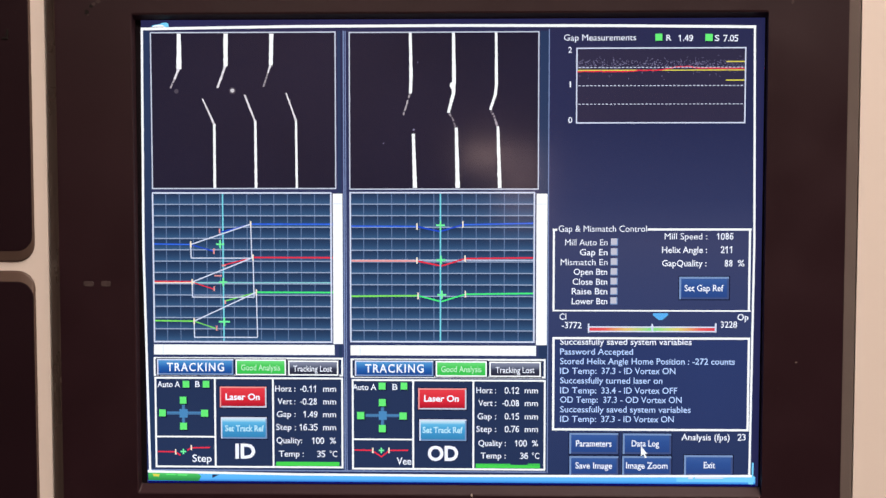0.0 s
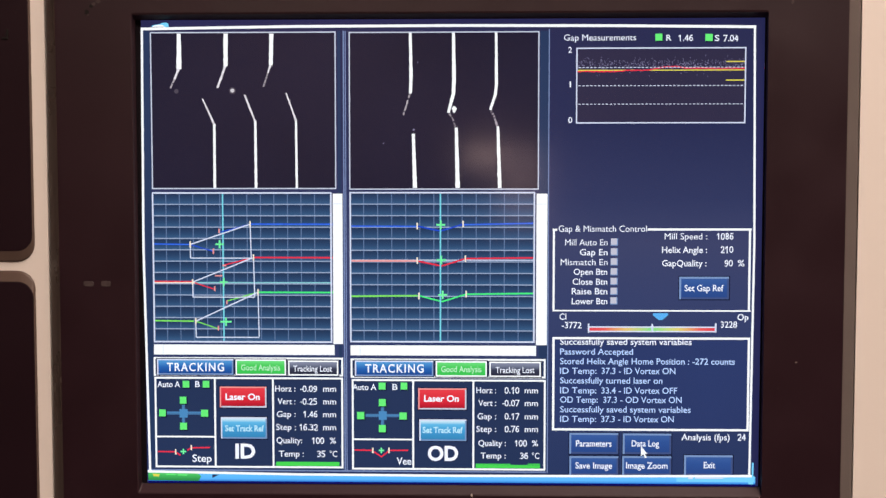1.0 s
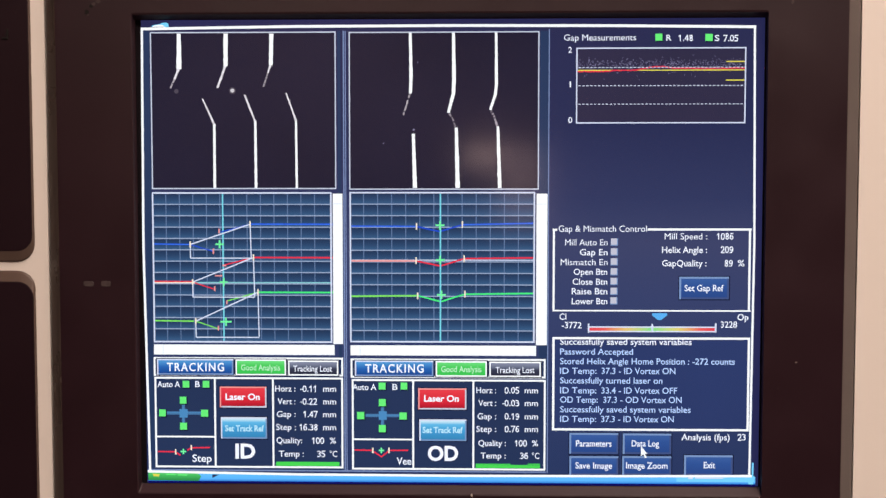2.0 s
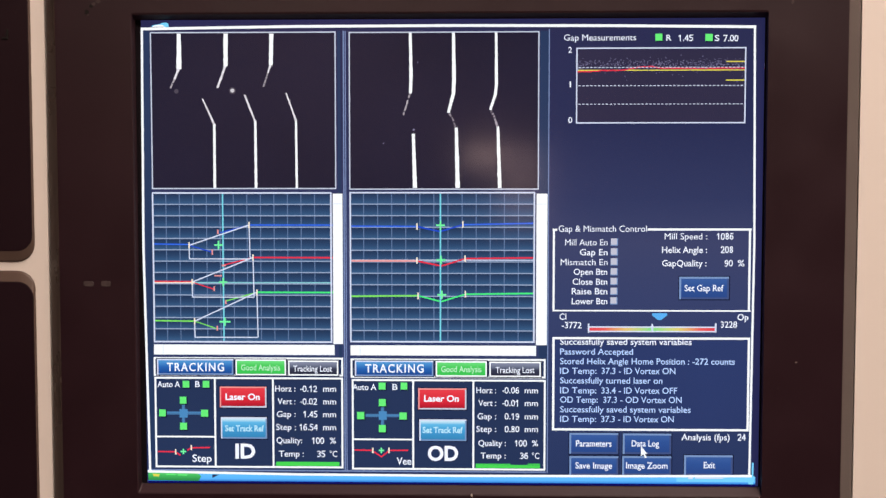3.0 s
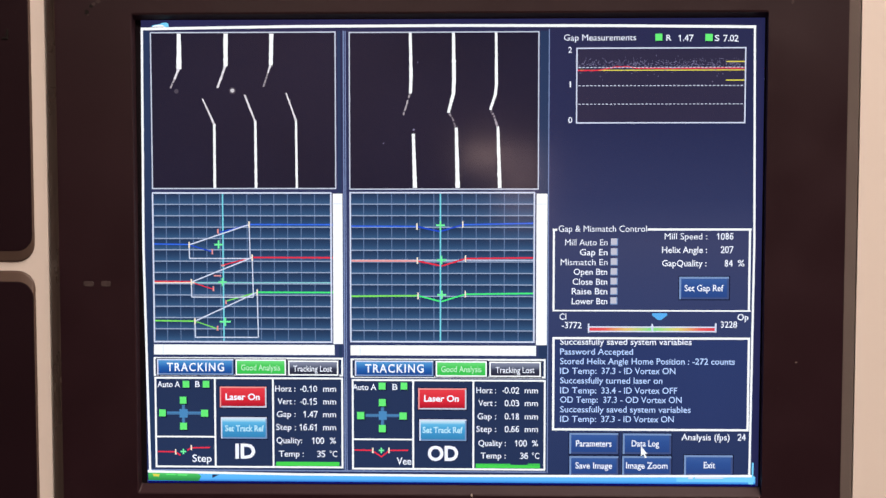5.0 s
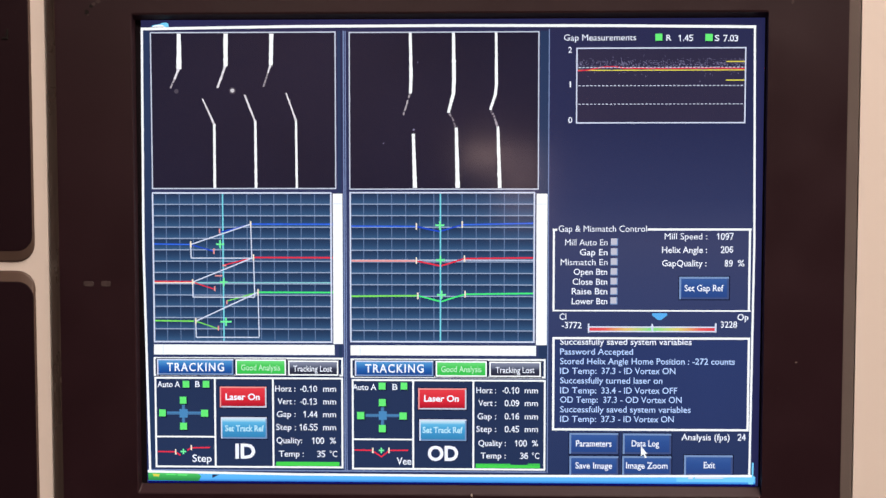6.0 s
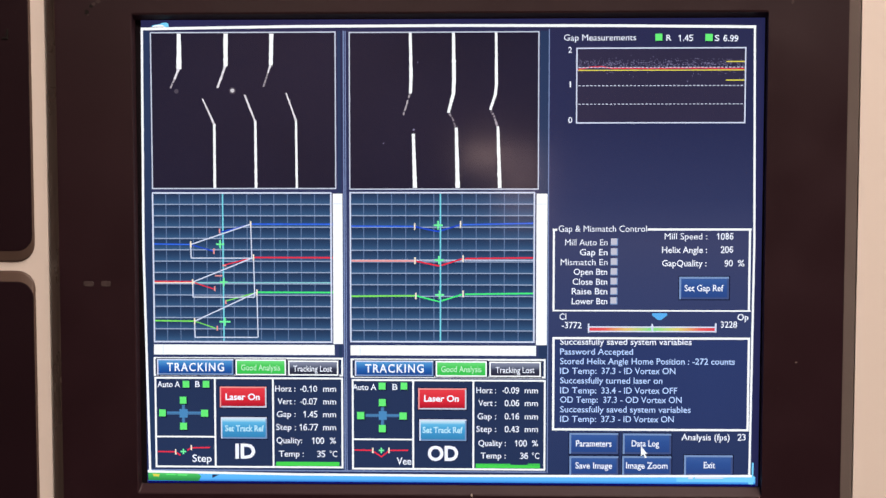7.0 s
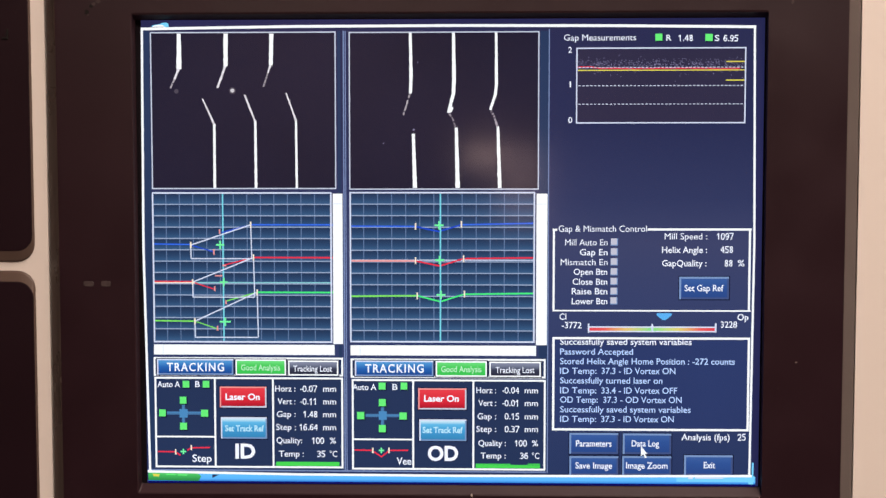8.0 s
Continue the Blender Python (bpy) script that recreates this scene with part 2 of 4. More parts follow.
def ring_mesh(loops, cap_last=False):
    """A shell through rounded rectangles: each loop is (x0, x1, z0, z1, radius, depth), in millimetres."""
    bm = bmesh.new()
    rings = [[bm.verts.new((x * 0.001, l[5] * 0.001, z * 0.001)) for x, z in rounded(*l[:5])] for l in loops]
    for a, b in zip(rings, rings[1:]):
        for i in range(len(a)):
            j = (i + 1) % len(a)
            bm.faces.new((a[i], a[j], b[j], b[i]))
    if cap_last:
        bm.faces.new(rings[-1])
    bmesh.ops.recalc_face_normals(bm, faces=bm.faces)
    return bm


def box_mesh(x0, x1, y0, y1, z0, z1, bevel=0.0):
    bm = bmesh.new()
    bmesh.ops.create_cube(bm, size=1.0, matrix=Matrix.Translation(((x0 + x1) / 2, (y0 + y1) / 2, (z0 + z1) / 2)) @ Matrix.Diagonal((x1 - x0, y1 - y0, z1 - z0, 1)))
    if bevel:
        bmesh.ops.bevel(bm, geom=list(bm.edges), offset=bevel, segments=3, profile=0.7, affect="EDGES")
    return bm


def thing(name, at, label, category, group="", kind=""):
    ob = new(name)
    ob.location = at
    return tagged(ob, label, category, group, kind)


# ---- the hall ----
def setting(name, bm, material, label):
    ob = part(name, bm, material, None)
    return tagged(ob, label, kind="structure")


setting("floor", box_mesh(-3, 3, -5.2, 1.2, -0.1, 0), CONCRETE, "grey painted concrete floor of a workshop")
setting("ceiling", box_mesh(-3, 3, -5.2, 1.2, 2.8, 2.9), CEILING_PAINT, "pale painted ceiling of a workshop")
setting("wall_north", box_mesh(-3, 3, 1.1, 1.2, 0, 2.8), WALL_PAINT, "dull brown painted workshop wall")
# unseen rear wall, pale above and dark below to grade the bezel's reflection
setting("wall_south", box_mesh(-3, 3, -5.2, -5.1, 0, 2.8), REFLECTED_PALE, "unseen pale salmon wall, added as a bright reflection for the bezel")
setting("dado", box_mesh(-3, 3, -5.1, -5.096, 0, 1.3), WALL_PAINT, "unseen dull brown lower wall, added as a dark reflection for the bezel")
setting("wall_west", box_mesh(-3.1, -3, -5.2, 1.2, 0, 2.8), WALL_PAINT, "dull brown painted workshop wall")
setting("wall_east", box_mesh(3, 3.1, -5.2, 1.2, 0, 2.8), WALL_PAINT, "dull brown painted workshop wall")


def glow_tube(name, color, strength):
    m, nt, bsdf = nodes_of(name)
    bsdf.inputs["Emission Color"].default_value = color
    bsdf.inputs["Emission Strength"].default_value = strength
    return m


TUBE = glow_tube("warm_tube", (1.0, 0.72, 0.5, 1), 3.0)
WALL_GLOW = glow_tube("warm_wall_lamp_glass", (1.0, 0.64, 0.58, 1), 5.0)
TUBE_WARM = glow_tube("warm_tube_bright", (1.0, 0.66, 0.56, 1), 17.0)


def ceiling_fixture(x, y):
    lamp = thing("ceiling_lamp", (x, y, 2.8), "long steel ceiling lamp with a warm white tube", "lamp", "ceiling lamps")
    part("housing", box_mesh(-0.64, 0.64, -0.17, 0.17, -0.05, 0, 0.006), STEEL, lamp)
    part("diffuser", box_mesh(-0.6, 0.6, -0.14, 0.14, -0.07, -0.051, 0.004), TUBE, lamp, "glowing warm white diffuser")
    return lamp


# unseen fixture, added to go with the rear fill light
ceiling_fixture(-0.9, -4.2)
ceiling_fixture(0.8, -1.5)
ceiling_fixture(0.5, -0.5)
wall_lamp = thing("wall_lamp", (0.22, -5.1, 1.40), "warm glowing wall lamp with two glasses on the rear wall", "lamp")
part("backplate", box_mesh(-0.26, 0.29, 0.0, 0.03, -0.28, 0.25, 0.006), STEEL, wall_lamp)
part("glass", box_mesh(-0.22, 0.25, 0.03, 0.08, 0.1, 0.21, 0.02), WALL_GLOW, wall_lamp, "dimly glowing warm lamp glass")
part("lower_glass", box_mesh(0.0, 0.25, 0.03, 0.08, -0.24, 0.095, 0.02), WALL_GLOW, wall_lamp, "dimly glowing warm lamp glass")
part("tube", box_mesh(-0.2, 0.0, 0.085, 0.12, 0.13, 0.2, 0.01), TUBE_WARM, wall_lamp, "bright warm tube")

# ---- the console ----
cabinet = thing("control_cabinet", (0, 0, 0), "beige enamelled steel control cabinet standing on the floor", "cabinet")


def front_panel():
    """A steel sheet with a rounded opening for the monitor."""
    bm = bmesh.new()
    z = SCREEN[2]
    hole = [(x * 0.001, zz * 0.001 + z) for x, zz in rounded(-199.9, 199.9, -161.4, 159.0, 3.0)]
    outer = [(0.8, 1.9), (-0.8, 1.9), (-0.8, 0.08), (0.8, 0.08)]
    for y in (0.0, 0.003):
        hv = [bm.verts.new((x, y, zz)) for x, zz in hole]
        ov = [bm.verts.new((x, y, zz)) for x, zz in outer]
        n = len(hv) // 4
        for k in range(4):
            seg = hv[k * n:(k + 1) * n]
            bm.faces.new([ov[k]] + seg[::-1])
            bm.faces.new([ov[k], seg[-1], hv[((k + 1) * n) % len(hv)], ov[(k + 1) % 4]])
    bm.verts.ensure_lookup_table()
    m = len(hole) + 4
    for i in range(len(hole)):
        j = (i + 1) % len(hole)
        bm.faces.new((bm.verts[i], bm.verts[j], bm.verts[j + m], bm.verts[i + m]))
    for i in range(4):
        a, b = len(hole) + i, len(hole) + (i + 1) % 4
        bm.faces.new((bm.verts[a], bm.verts[b], bm.verts[b + m], bm.verts[a + m]))
    bmesh.ops.recalc_face_normals(bm, faces=bm.faces)
    return bm


part("front_panel", front_panel(), BEIGE, cabinet)
for sx in (-0.8, 0.77):
    part("side_panel", box_mesh(sx, sx + 0.03, 0.0035, 0.6, 0.08, 1.9, 0.003), BEIGE, cabinet)
part("top_panel", box_mesh(-0.8, 0.8, 0.0, 0.6, 1.902, 1.925, 0.004), BEIGE, cabinet)
part("back_panel", box_mesh(-0.8, 0.8, 0.602, 0.605, 0.08, 1.9), BEIGE, cabinet)
part("plinth", box_mesh(-0.78, 0.78, 0.02, 0.58, 0.0, 0.078, 0.003), GAP_BLACK, cabinet, "black recessed plinth")


# ---- dark modules beside the monitor ----
def dark_module(z0, z1, label):
    ob = thing("equipment_module", (0, 0, SCREEN[2]), label, "control module", "dark modules")
    rim = [(-560, -206.7, z0, z1, 9, 0.0), (-560, -206.7, z0 + 0.2, z1 - 0.2, 9, -0.6), (-559, -206.8, z0 + 1.0, z1 - 1.0, 9, -1.0), (-556, -207.0, z0 + 5.4, z1 - 5.4, 8, -1.9)]
    # paler than the housing to stand for light on the slopes
    part("rim", ring_mesh(rim), RIM_LIT, ob, "sloping rim, caught light put into its paler brown")
    part("housing", ring_mesh([rim[-1], (-555, -207.4, z0 + 6.0, z1 - 6.0, 8, -2.0), (-550, -212.0, z0 + 9, z1 - 9.0, 6, -2.0)]), MODULE_PLASTIC, ob)
    part("face_plate", ring_mesh([(-550, -212.0, z0 + 9.0, z1 - 9.0, 6, -1.0), (-550, -212.0, z0 + 9.0, z1 - 9.0, 6, -2.0)], True), MODULE_PLASTIC, ob)
    return ob


upper = dark_module(-5.0, 330.0, "dark brown plastic module with rounded corners on the cabinet")
lower = dark_module(-340.0, -9.3, "dark brown plastic module with its top edge coloured as lit")


def latch():
    bm = box_mesh(-0.2199, -0.2169, -0.0025, -0.0017, 0.1048, 0.1059, 0.0003)
    other = box_mesh(-0.2180, -0.2169, -0.0025, -0.0017, 0.1059, 0.1098, 0.0003)
    me = bpy.data.meshes.new("tmp")
    other.to_mesh(me)
    other.free()
    bm.from_mesh(me)
    bpy.data.meshes.remove(me)
    return bm


part("latch", latch(), SCUFF_DARK, upper, "small dark latch mark")

# ---- the monitor ----
monitor = thing("monitor", SCREEN, "black panel monitor showing a dark blue measuring program", "monitor")
part("bezel", ring_mesh([
    (-192.4, 191.8, -154.0, 151.5, 3, -4.96), (-191.6, 191.0, -153.2, 150.7, 3, -5.0),
    (-155.3, 153.5, -120.2, 116.9, 1.2, -5.0)]), BLACK_PLASTIC, monitor, "dark brown black plastic bezel")


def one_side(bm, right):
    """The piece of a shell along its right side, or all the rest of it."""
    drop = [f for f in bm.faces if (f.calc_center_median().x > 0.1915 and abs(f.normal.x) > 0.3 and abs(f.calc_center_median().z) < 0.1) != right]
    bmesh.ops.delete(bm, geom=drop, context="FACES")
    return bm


EDGE_LOOPS = [
    (-198.9, 199.0, -160.3, 158.0, 3, 8.0), (-198.9, 199.0, -160.3, 158.0, 3, -0.4), (-198.5, 198.6, -159.9, 157.6, 3, -0.9),
    (-193.2, 192.6, -154.8, 152.3, 3, -4.6), (-192.4, 191.8, -154.0, 151.5, 3, -4.96)]
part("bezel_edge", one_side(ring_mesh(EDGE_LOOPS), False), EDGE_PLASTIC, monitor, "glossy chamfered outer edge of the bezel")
# same chamfer as bezel_edge, coloured paler for reflected light, no separate trim
part("edge_lit_side", one_side(ring_mesh(EDGE_LOOPS), True), EDGE_LIT, monitor, "right bezel chamfer, its reflected light put into a paler colour")
part("inner_lip", ring_mesh([
    (-155.3, 153.5, -120.2, 116.9, 1.2, -4.99), (-154.9, 153.6, -119.6, 116.0, 1.1, -4.7), (-154.5, 153.75, -116.6, 114.5, 1.0, -1.2),
    (-154.4, 153.85, -116.35, 114.2, 0.8, -0.9)]), LIP_PLASTIC, monitor, "glossier sloping inner lip of the bezel")
# the bezel's inner wall, its darkness painted rather than shaded
part("gasket", ring_mesh([(-154.42, 153.87, -116.37, 114.22, 0.8, -0.92), (-154.42, 153.87, -116.37, 114.22, 0.8, 0.6)]), RECESS_SHADE, monitor, "inner bezel wall round the display, blackened as shade")
part("housing", box_mesh(-0.19, 0.189, 0.004, 0.05, -0.153, 0.15, 0.004), GAP_BLACK, monitor, "black rear housing")


def mark(name, at, rx, rz, material, label, rough=0.35, square=False):
    """An uneven little patch on the bezel's face, in millimetres."""
    bm = bmesh.new()
    rim = []
    for k in range(14):
        a = k * math.tau / 14
        r = 1 + random.uniform(-rough, rough)
        if square:
            r *= 1 / (abs(math.cos(a)) ** 6 + abs(math.sin(a)) ** 6) ** (1 / 6)
        rim.append((at[0] + rx * r * math.cos(a), at[1] + rz * r * math.sin(a)))
    low = [bm.verts.new((x * 0.001, -0.0048, z * 0.001)) for x, z in rim]
    top = [bm.verts.new(((at[0] + (x - at[0]) * 0.9) * 0.001, -0.00506, (at[1] + (z - at[1]) * 0.9) * 0.001)) for x, z in rim]
    for k in range(14):
        bm.faces.new((low[k], low[(k + 1) % 14], top[(k + 1) % 14], top[k]))
    bm.faces.new(top)
    bmesh.ops.recalc_face_normals(bm, faces=bm.faces)
    part(name, bm, material, monitor, label)


for u in (-177.96, -169.38):
    mark("worn_print", (u, -15.44), 2.7, 1.45, SCUFF, "worn pale print", 0.05, True)
mark("gouge", (-176.76, 117.23), 1.116, 1.394, SCUFF_DARK, "small dark gouge")
mark("gouge", (-174.49, 120.22), 0.837, 1.116, SCUFF_DARK, "small dark gouge")
mark("scratch", (-176.09, 115.87), 0.558, 0.390, SCUFF, "small grey scratch")
mark("scratch", (-173.08, 121.31), 1.116, 0.837, SCUFF, "small grey scratch")
mark("scratch", (-170.85, 122.38), 1.255, 0.669, SCUFF, "small grey scratch")
mark("scratch", (164.73, 120.57), 0.837, 1.116, SCUFF, "small grey scratch")
mark("chip", (169.31, -53.24), 0.558, 0.307, SCUFF_PALE, "tiny pale chip")
mark("chip", (168.01, -57.54), 0.279, 0.223, SCUFF, "tiny pale chip")
mark("chip", (11.29, -120.06), 0.502, 0.781, SCUFF_PALE, "tiny pale chip")
mark("chip", (156.33, -115.14), 0.390, 0.251, SCUFF, "tiny pale chip")
mark("chip", (-188.50, -114.83), 0.335, 0.251, SCUFF, "tiny pale chip")

# ---- the picture on the display ----
CHART_A, CHART_B = (62.29, 99.73), (144.03, 63.50)
flat("lcd_panel", [rect((-190.0, 115.6), (190.0, -118.2))], GAP_BLACK, monitor, -6, "black display panel behind the picture")
flat("lcd_edge", border((-154.6, 114.9), (154.0, -116.8), 0.6), GAP_BLACK, monitor, -0.5, "black edge of the display")
chart = flat("gap_chart", [rect(CHART_A, CHART_B)], CHART_FILL, monitor, -4, "dark chart of gap measurements with scattered points")
desktop = flat("desktop", holed((-151.9, 114.3), (153.3, -116.1), CHART_A, CHART_B), NAVY_DEEP, monitor, 0, "deep blue desktop behind the program window")
flat("wallpaper_cloud", [[(-146.62, 110.95), (-146.33, 111.63), (-144.64, 112.04), (-142.96, 112.14), (-141.27, 112.85), (-139.59, 113.12), (-138.20, 112.57), (-137.94, 110.91)]], TRAY_BLUE, desktop, 1, "pale blue cloud of the wallpaper")
flat("wallpaper_cloud", [[(-146.06, 110.95), (-145.49, 111.60), (-143.24, 111.87), (-141.00, 111.92), (-139.90, 110.92)]], WHITE, desktop, 1.5, "white cloud of the wallpaper")
taskbar = flat("taskbar", [rect((-151.3, -111.46), (151.9, -115.15))], TASK_BLUE, monitor, 1, "bright blue taskbar along the bottom of the desktop")
# emissive band in place of the blue glow under the taskbar
flat("taskbar_glow", [rect((-151.3, -115.16), (151.9, -116.2))], TASK_GLOW, taskbar, 1, "deep blue glow painted below the taskbar")
flat("start_button", [[(-151.3, -110.4), (-126.35, -110.9), (-124.65, -112.9), (-125.82, -115.1), (-151.3, -114.9)]], START_GREEN, taskbar, 2, "green start button")
flat("start_logo", [[(-149.22, -111.60), (-145.50, -111.72), (-146.09, -113.01), (-148.67, -112.74)]], YELLOW, taskbar, 3, "small yellow mark")
flat("start_print", [[(-142.35, -111.55), (-137.21, -111.66), (-137.22, -112.24), (-142.36, -112.13)], [(-136.35, -111.72), (-131.49, -111.80), (-131.79, -112.49), (-136.36, -112.35)]], LED_GREEN, taskbar, 3, "pale bars of cut-off print")
flat("tray", [rect((112.95, -110.95), (151.49, -114.06))], TRAY_BLUE, taskbar, 2, "pale blue tray")
flat("tray", [rect((148.42, -104.21), (150.94, -115.1))], TRAY_BLUE, taskbar, 2, "pale blue tray")
flat("tray_icon", [rect((118.82, -111.48), (121.07, -112.61)), rect((122.18, -111.75), (136.14, -112.37))], SOFT_WHITE, taskbar, 3, "small bars of unreadable print")
flat("task_mark", [[(-118.93, -111.83), (-115.50, -111.81), (-118.95, -113.56)]], NAVY_HAZED, taskbar, 2, "small dark mark")

window = flat("program_window", holed((-151.66, 110.83), (150.05, -110.72), CHART_A, CHART_B), NAVY_HAZED, monitor, 3, "dark blue program window with a white frame")
flat("window_frame", [*stroke([(-151.81, 109.86), (-76.27, 110.80), (1.35, 110.95), (78.41, 110.58), (148.94, 109.75)], 1.35), *stroke([(-151.49, -110.31), (-77.89, -111.35), (1.45, -111.60), (80.21, -111.33), (150.05, -110.86)], 1.2), *stroke([(-151.25, 110.41), (-152.00, 1.80), (-150.21, -110.88)], 1.15), *stroke([(148.25, 110.29), (149.56, 4.88), (148.79, -110.73)], 1.05)], WHITE, window, 8, "white window frame")
for a, b in (((-151.0, 109.03), (-147.7, -110.31)), ((-54.88, 108.66), (-53.45, -109.13)), ((44.36, 108.26), (48.76, -108.51))):
    flat("margin", [rect(a, b)], TEAL, window, 4, "slate blue margin")
for bar in ([rect((-52.29, 108.64), (-51.67, -109.99))], [rect((-51.28, 108.64), (-50.83, -109.98))], [rect((48.56, 109.07), (49.06, -109.93))]):
    flat("separator", bar, PALE_STRIPE, window, 5, "pale blue separator line")
flat("separator", [rect((-151.49, -109.88), (48.20, -109.22))], PALE_STRIPE, window, 5, "pale blue separator line")


def image_view(a, b, label):
    view = flat("laser_view", [rect(a, b)], DARK_LCD, monitor, 5, label)
    flat("view_frame", border(a, b, 0.586), GREY_LINE, view, 7, "thin grey frame")
    return view


id_view = image_view((-147.35, 108.33), (-55.70, 31.24), "black camera picture with white laser lines")
od_view = image_view((-49.33, 108.09), (44.03, 30.93), "black camera picture with white laser lines")


def laser(view, bright, thin=(), dim=()):
    flat("laser_line", stroke(*bright, 0.09), WHITE, view, 6, "bright white laser line")
    if thin:
        flat("laser_tail", stroke(*thin, 0.16), TAIL, view, 6, "thinner bent end of a laser line")
    if dim:
        flat("laser_tail", [q for q in stroke(*dim, 0.3, 0.45) if random.random() < 0.75], TAIL_DIM, view, 6, "faint broken end of a laser line")


laser(id_view, ([(-133.09, 107.59), (-133.05, 99.32), (-133.17, 90.21)], [1.84, 2.33, 2.45]), ([(-133.31, 90.48), (-135.48, 85.23)], [1.23, 0.98]), ([(-135.48, 85.23), (-137.50, 80.81)], [0.98, 0.78]))
laser(id_view, ([(-109.89, 107.50), (-110.06, 91.51)], [2.09, 2.09]), ([(-110.20, 91.79), (-112.21, 86.27), (-114.23, 81.03)], [1.35, 1.10, 0.98]))
laser(id_view, ([(-87.30, 107.41), (-87.71, 92.00)], [2.09, 1.84]), ([(-87.85, 92.00), (-89.27, 88.14)], [1.10, 0.86]), ([(-89.27, 88.14), (-91.43, 81.52)], [0.86, 0.74]))
laser(id_view, ([(-115.97, 63.29), (-116.04, 31.82)], [1.16, 1.38]), ([(-121.71, 75.79), (-115.97, 63.01)], [0.67, 0.95]))
laser(id_view, ([(-95.63, 64.92), (-95.51, 31.81)], [1.16, 1.38]), ([(-100.83, 77.67), (-95.64, 64.36)], [0.84, 0.95]))
laser(id_view, ([(-75.49, 65.43), (-75.31, 31.81)], [1.06, 1.16]), ([(-80.28, 78.45), (-75.49, 64.88)], [0.74, 0.95]))
HALO = lit("glint_halo_pixels", (78, 72, 86))
glow_spot = flat("glint", [disc((-106.83, 79.62), 0.95)], TAIL, id_view, 6.4, "soft round glint")
flat("glint_halo", [disc((-106.83, 79.62), 1.7)], HALO, id_view, 6, "dim halo of a glint")
flat("glint", [disc((-134.57, 79.42), 1.116)], HALO, id_view, 6, "faint round glint")
laser(od_view, ([(-19.12, 107.69), (-18.73, 87.93), (-19.03, 78.02)], [1.35, 1.67, 1.47]), (), ([(-19.30, 78.02), (-22.52, 67.54)], [0.88, 0.74]))
laser(od_view, ([(-17.67, 58.41), (-16.87, 31.78)], [1.47, 2.11]))
laser(od_view, ([(2.04, 107.61), (2.33, 85.12), (2.05, 77.96), (-0.44, 68.60)], [1.47, 1.87, 1.72, 1.35]), (), ([(-0.30, 68.60), (1.37, 66.39), (3.17, 61.42)], [1.08, 0.74, 0.88]))
laser(od_view, ([(3.45, 61.42), (4.17, 31.77)], [1.47, 2.21]))
laser(od_view, ([(22.88, 107.53), (23.08, 82.31), (22.54, 77.36), (20.07, 69.93)], [1.23, 1.52, 1.35, 1.23]), (), ([(20.21, 69.66), (21.88, 67.17), (23.69, 61.38)], [1.08, 0.78, 0.98]))
laser(od_view, ([(23.83, 61.93), (24.88, 31.77)], [1.35, 1.82]))
for c, r in (((-32.29, 53.73), 0.335), ((-15.54, 93.14), 0.335), ((-17.52, 60.35), 0.558)):
    flat("speck", [disc(c, r, 7)], SPECK, od_view, 6, "tiny speck")
glint = flat("spark", stroke([(-0.3, 1.6), (0.1, 0.3), (-0.1, -1.7)], [0.9, 2.3, 0.8], 0.2), WHITE, od_view, 6, "small white spark on a laser line")

bend_spark = flat("spark", stroke([(-0.3, 2.4), (0.1, 0.6), (-0.1, -2.0)], [0.6, 1.9, 0.7], 0.2), WHITE, od_view, 6.1, "small white spark on a laser line")
end_spark = flat("spark", stroke([(0.2, 1.8), (-0.1, 0.2), (0.1, -1.4)], [0.5, 1.5, 0.7], 0.2), WHITE, od_view, 6.1, "small white spark on a laser line")


# ---- profile plots ----
def plot(a, b, us, vs):
    ob = flat("profile_plot", [rect(a, b)], CELL_FILL, monitor, 5, "dark blue ruled plot with coloured profile lines")
    for v in vs:
        flat("grid_line", [rect((a[0], v - 0.251), (b[0], v + 0.251))], GRID_H, ob, 6.4)
    for u in us:
        flat("grid_line", [rect((u - 0.223, a[1]), (u + 0.223, b[1]))], GRID_V, ob, 6)
    flat("plot_frame", border(a, b, 0.781), SOFT_WHITE, ob, 7.5, "pale frame")
    return ob


id_plot = plot((-147.49, 29.74), (-58.07, -45.12), [-140.51 + i * 6.721 for i in range(12)], [23.71 - i * 5.634 for i in range(12)])
od_plot = plot((-49.27, 29.85), (42.29, -44.80), [-42.28 + i * 6.945 for i in range(12)], [23.85 - i * 5.703 for i in range(12)])
flat("axis", [rect((-112.62, 29.03), (-111.84, -44.44))], CYAN, id_plot, 6.8, "cyan upright axis")
flat("axis", [rect((-126.60, -14.84), (-58.33, -15.39))], CYAN_DIM, id_plot, 6.8, "cyan level axis")
flat("axis", [rect((-4.72, 29.00), (-3.94, -44.10))], CYAN, od_plot, 8.4, "cyan upright axis")
flat("axis", [rect((-48.72, -3.59), (41.55, -4.03))], SOFT_WHITE, od_plot, 6.8, "pale level axis")

MOVING = {"blue": [], "red": [], "green": [], "vee_blue": [], "vee_red": [], "vee_green": []}


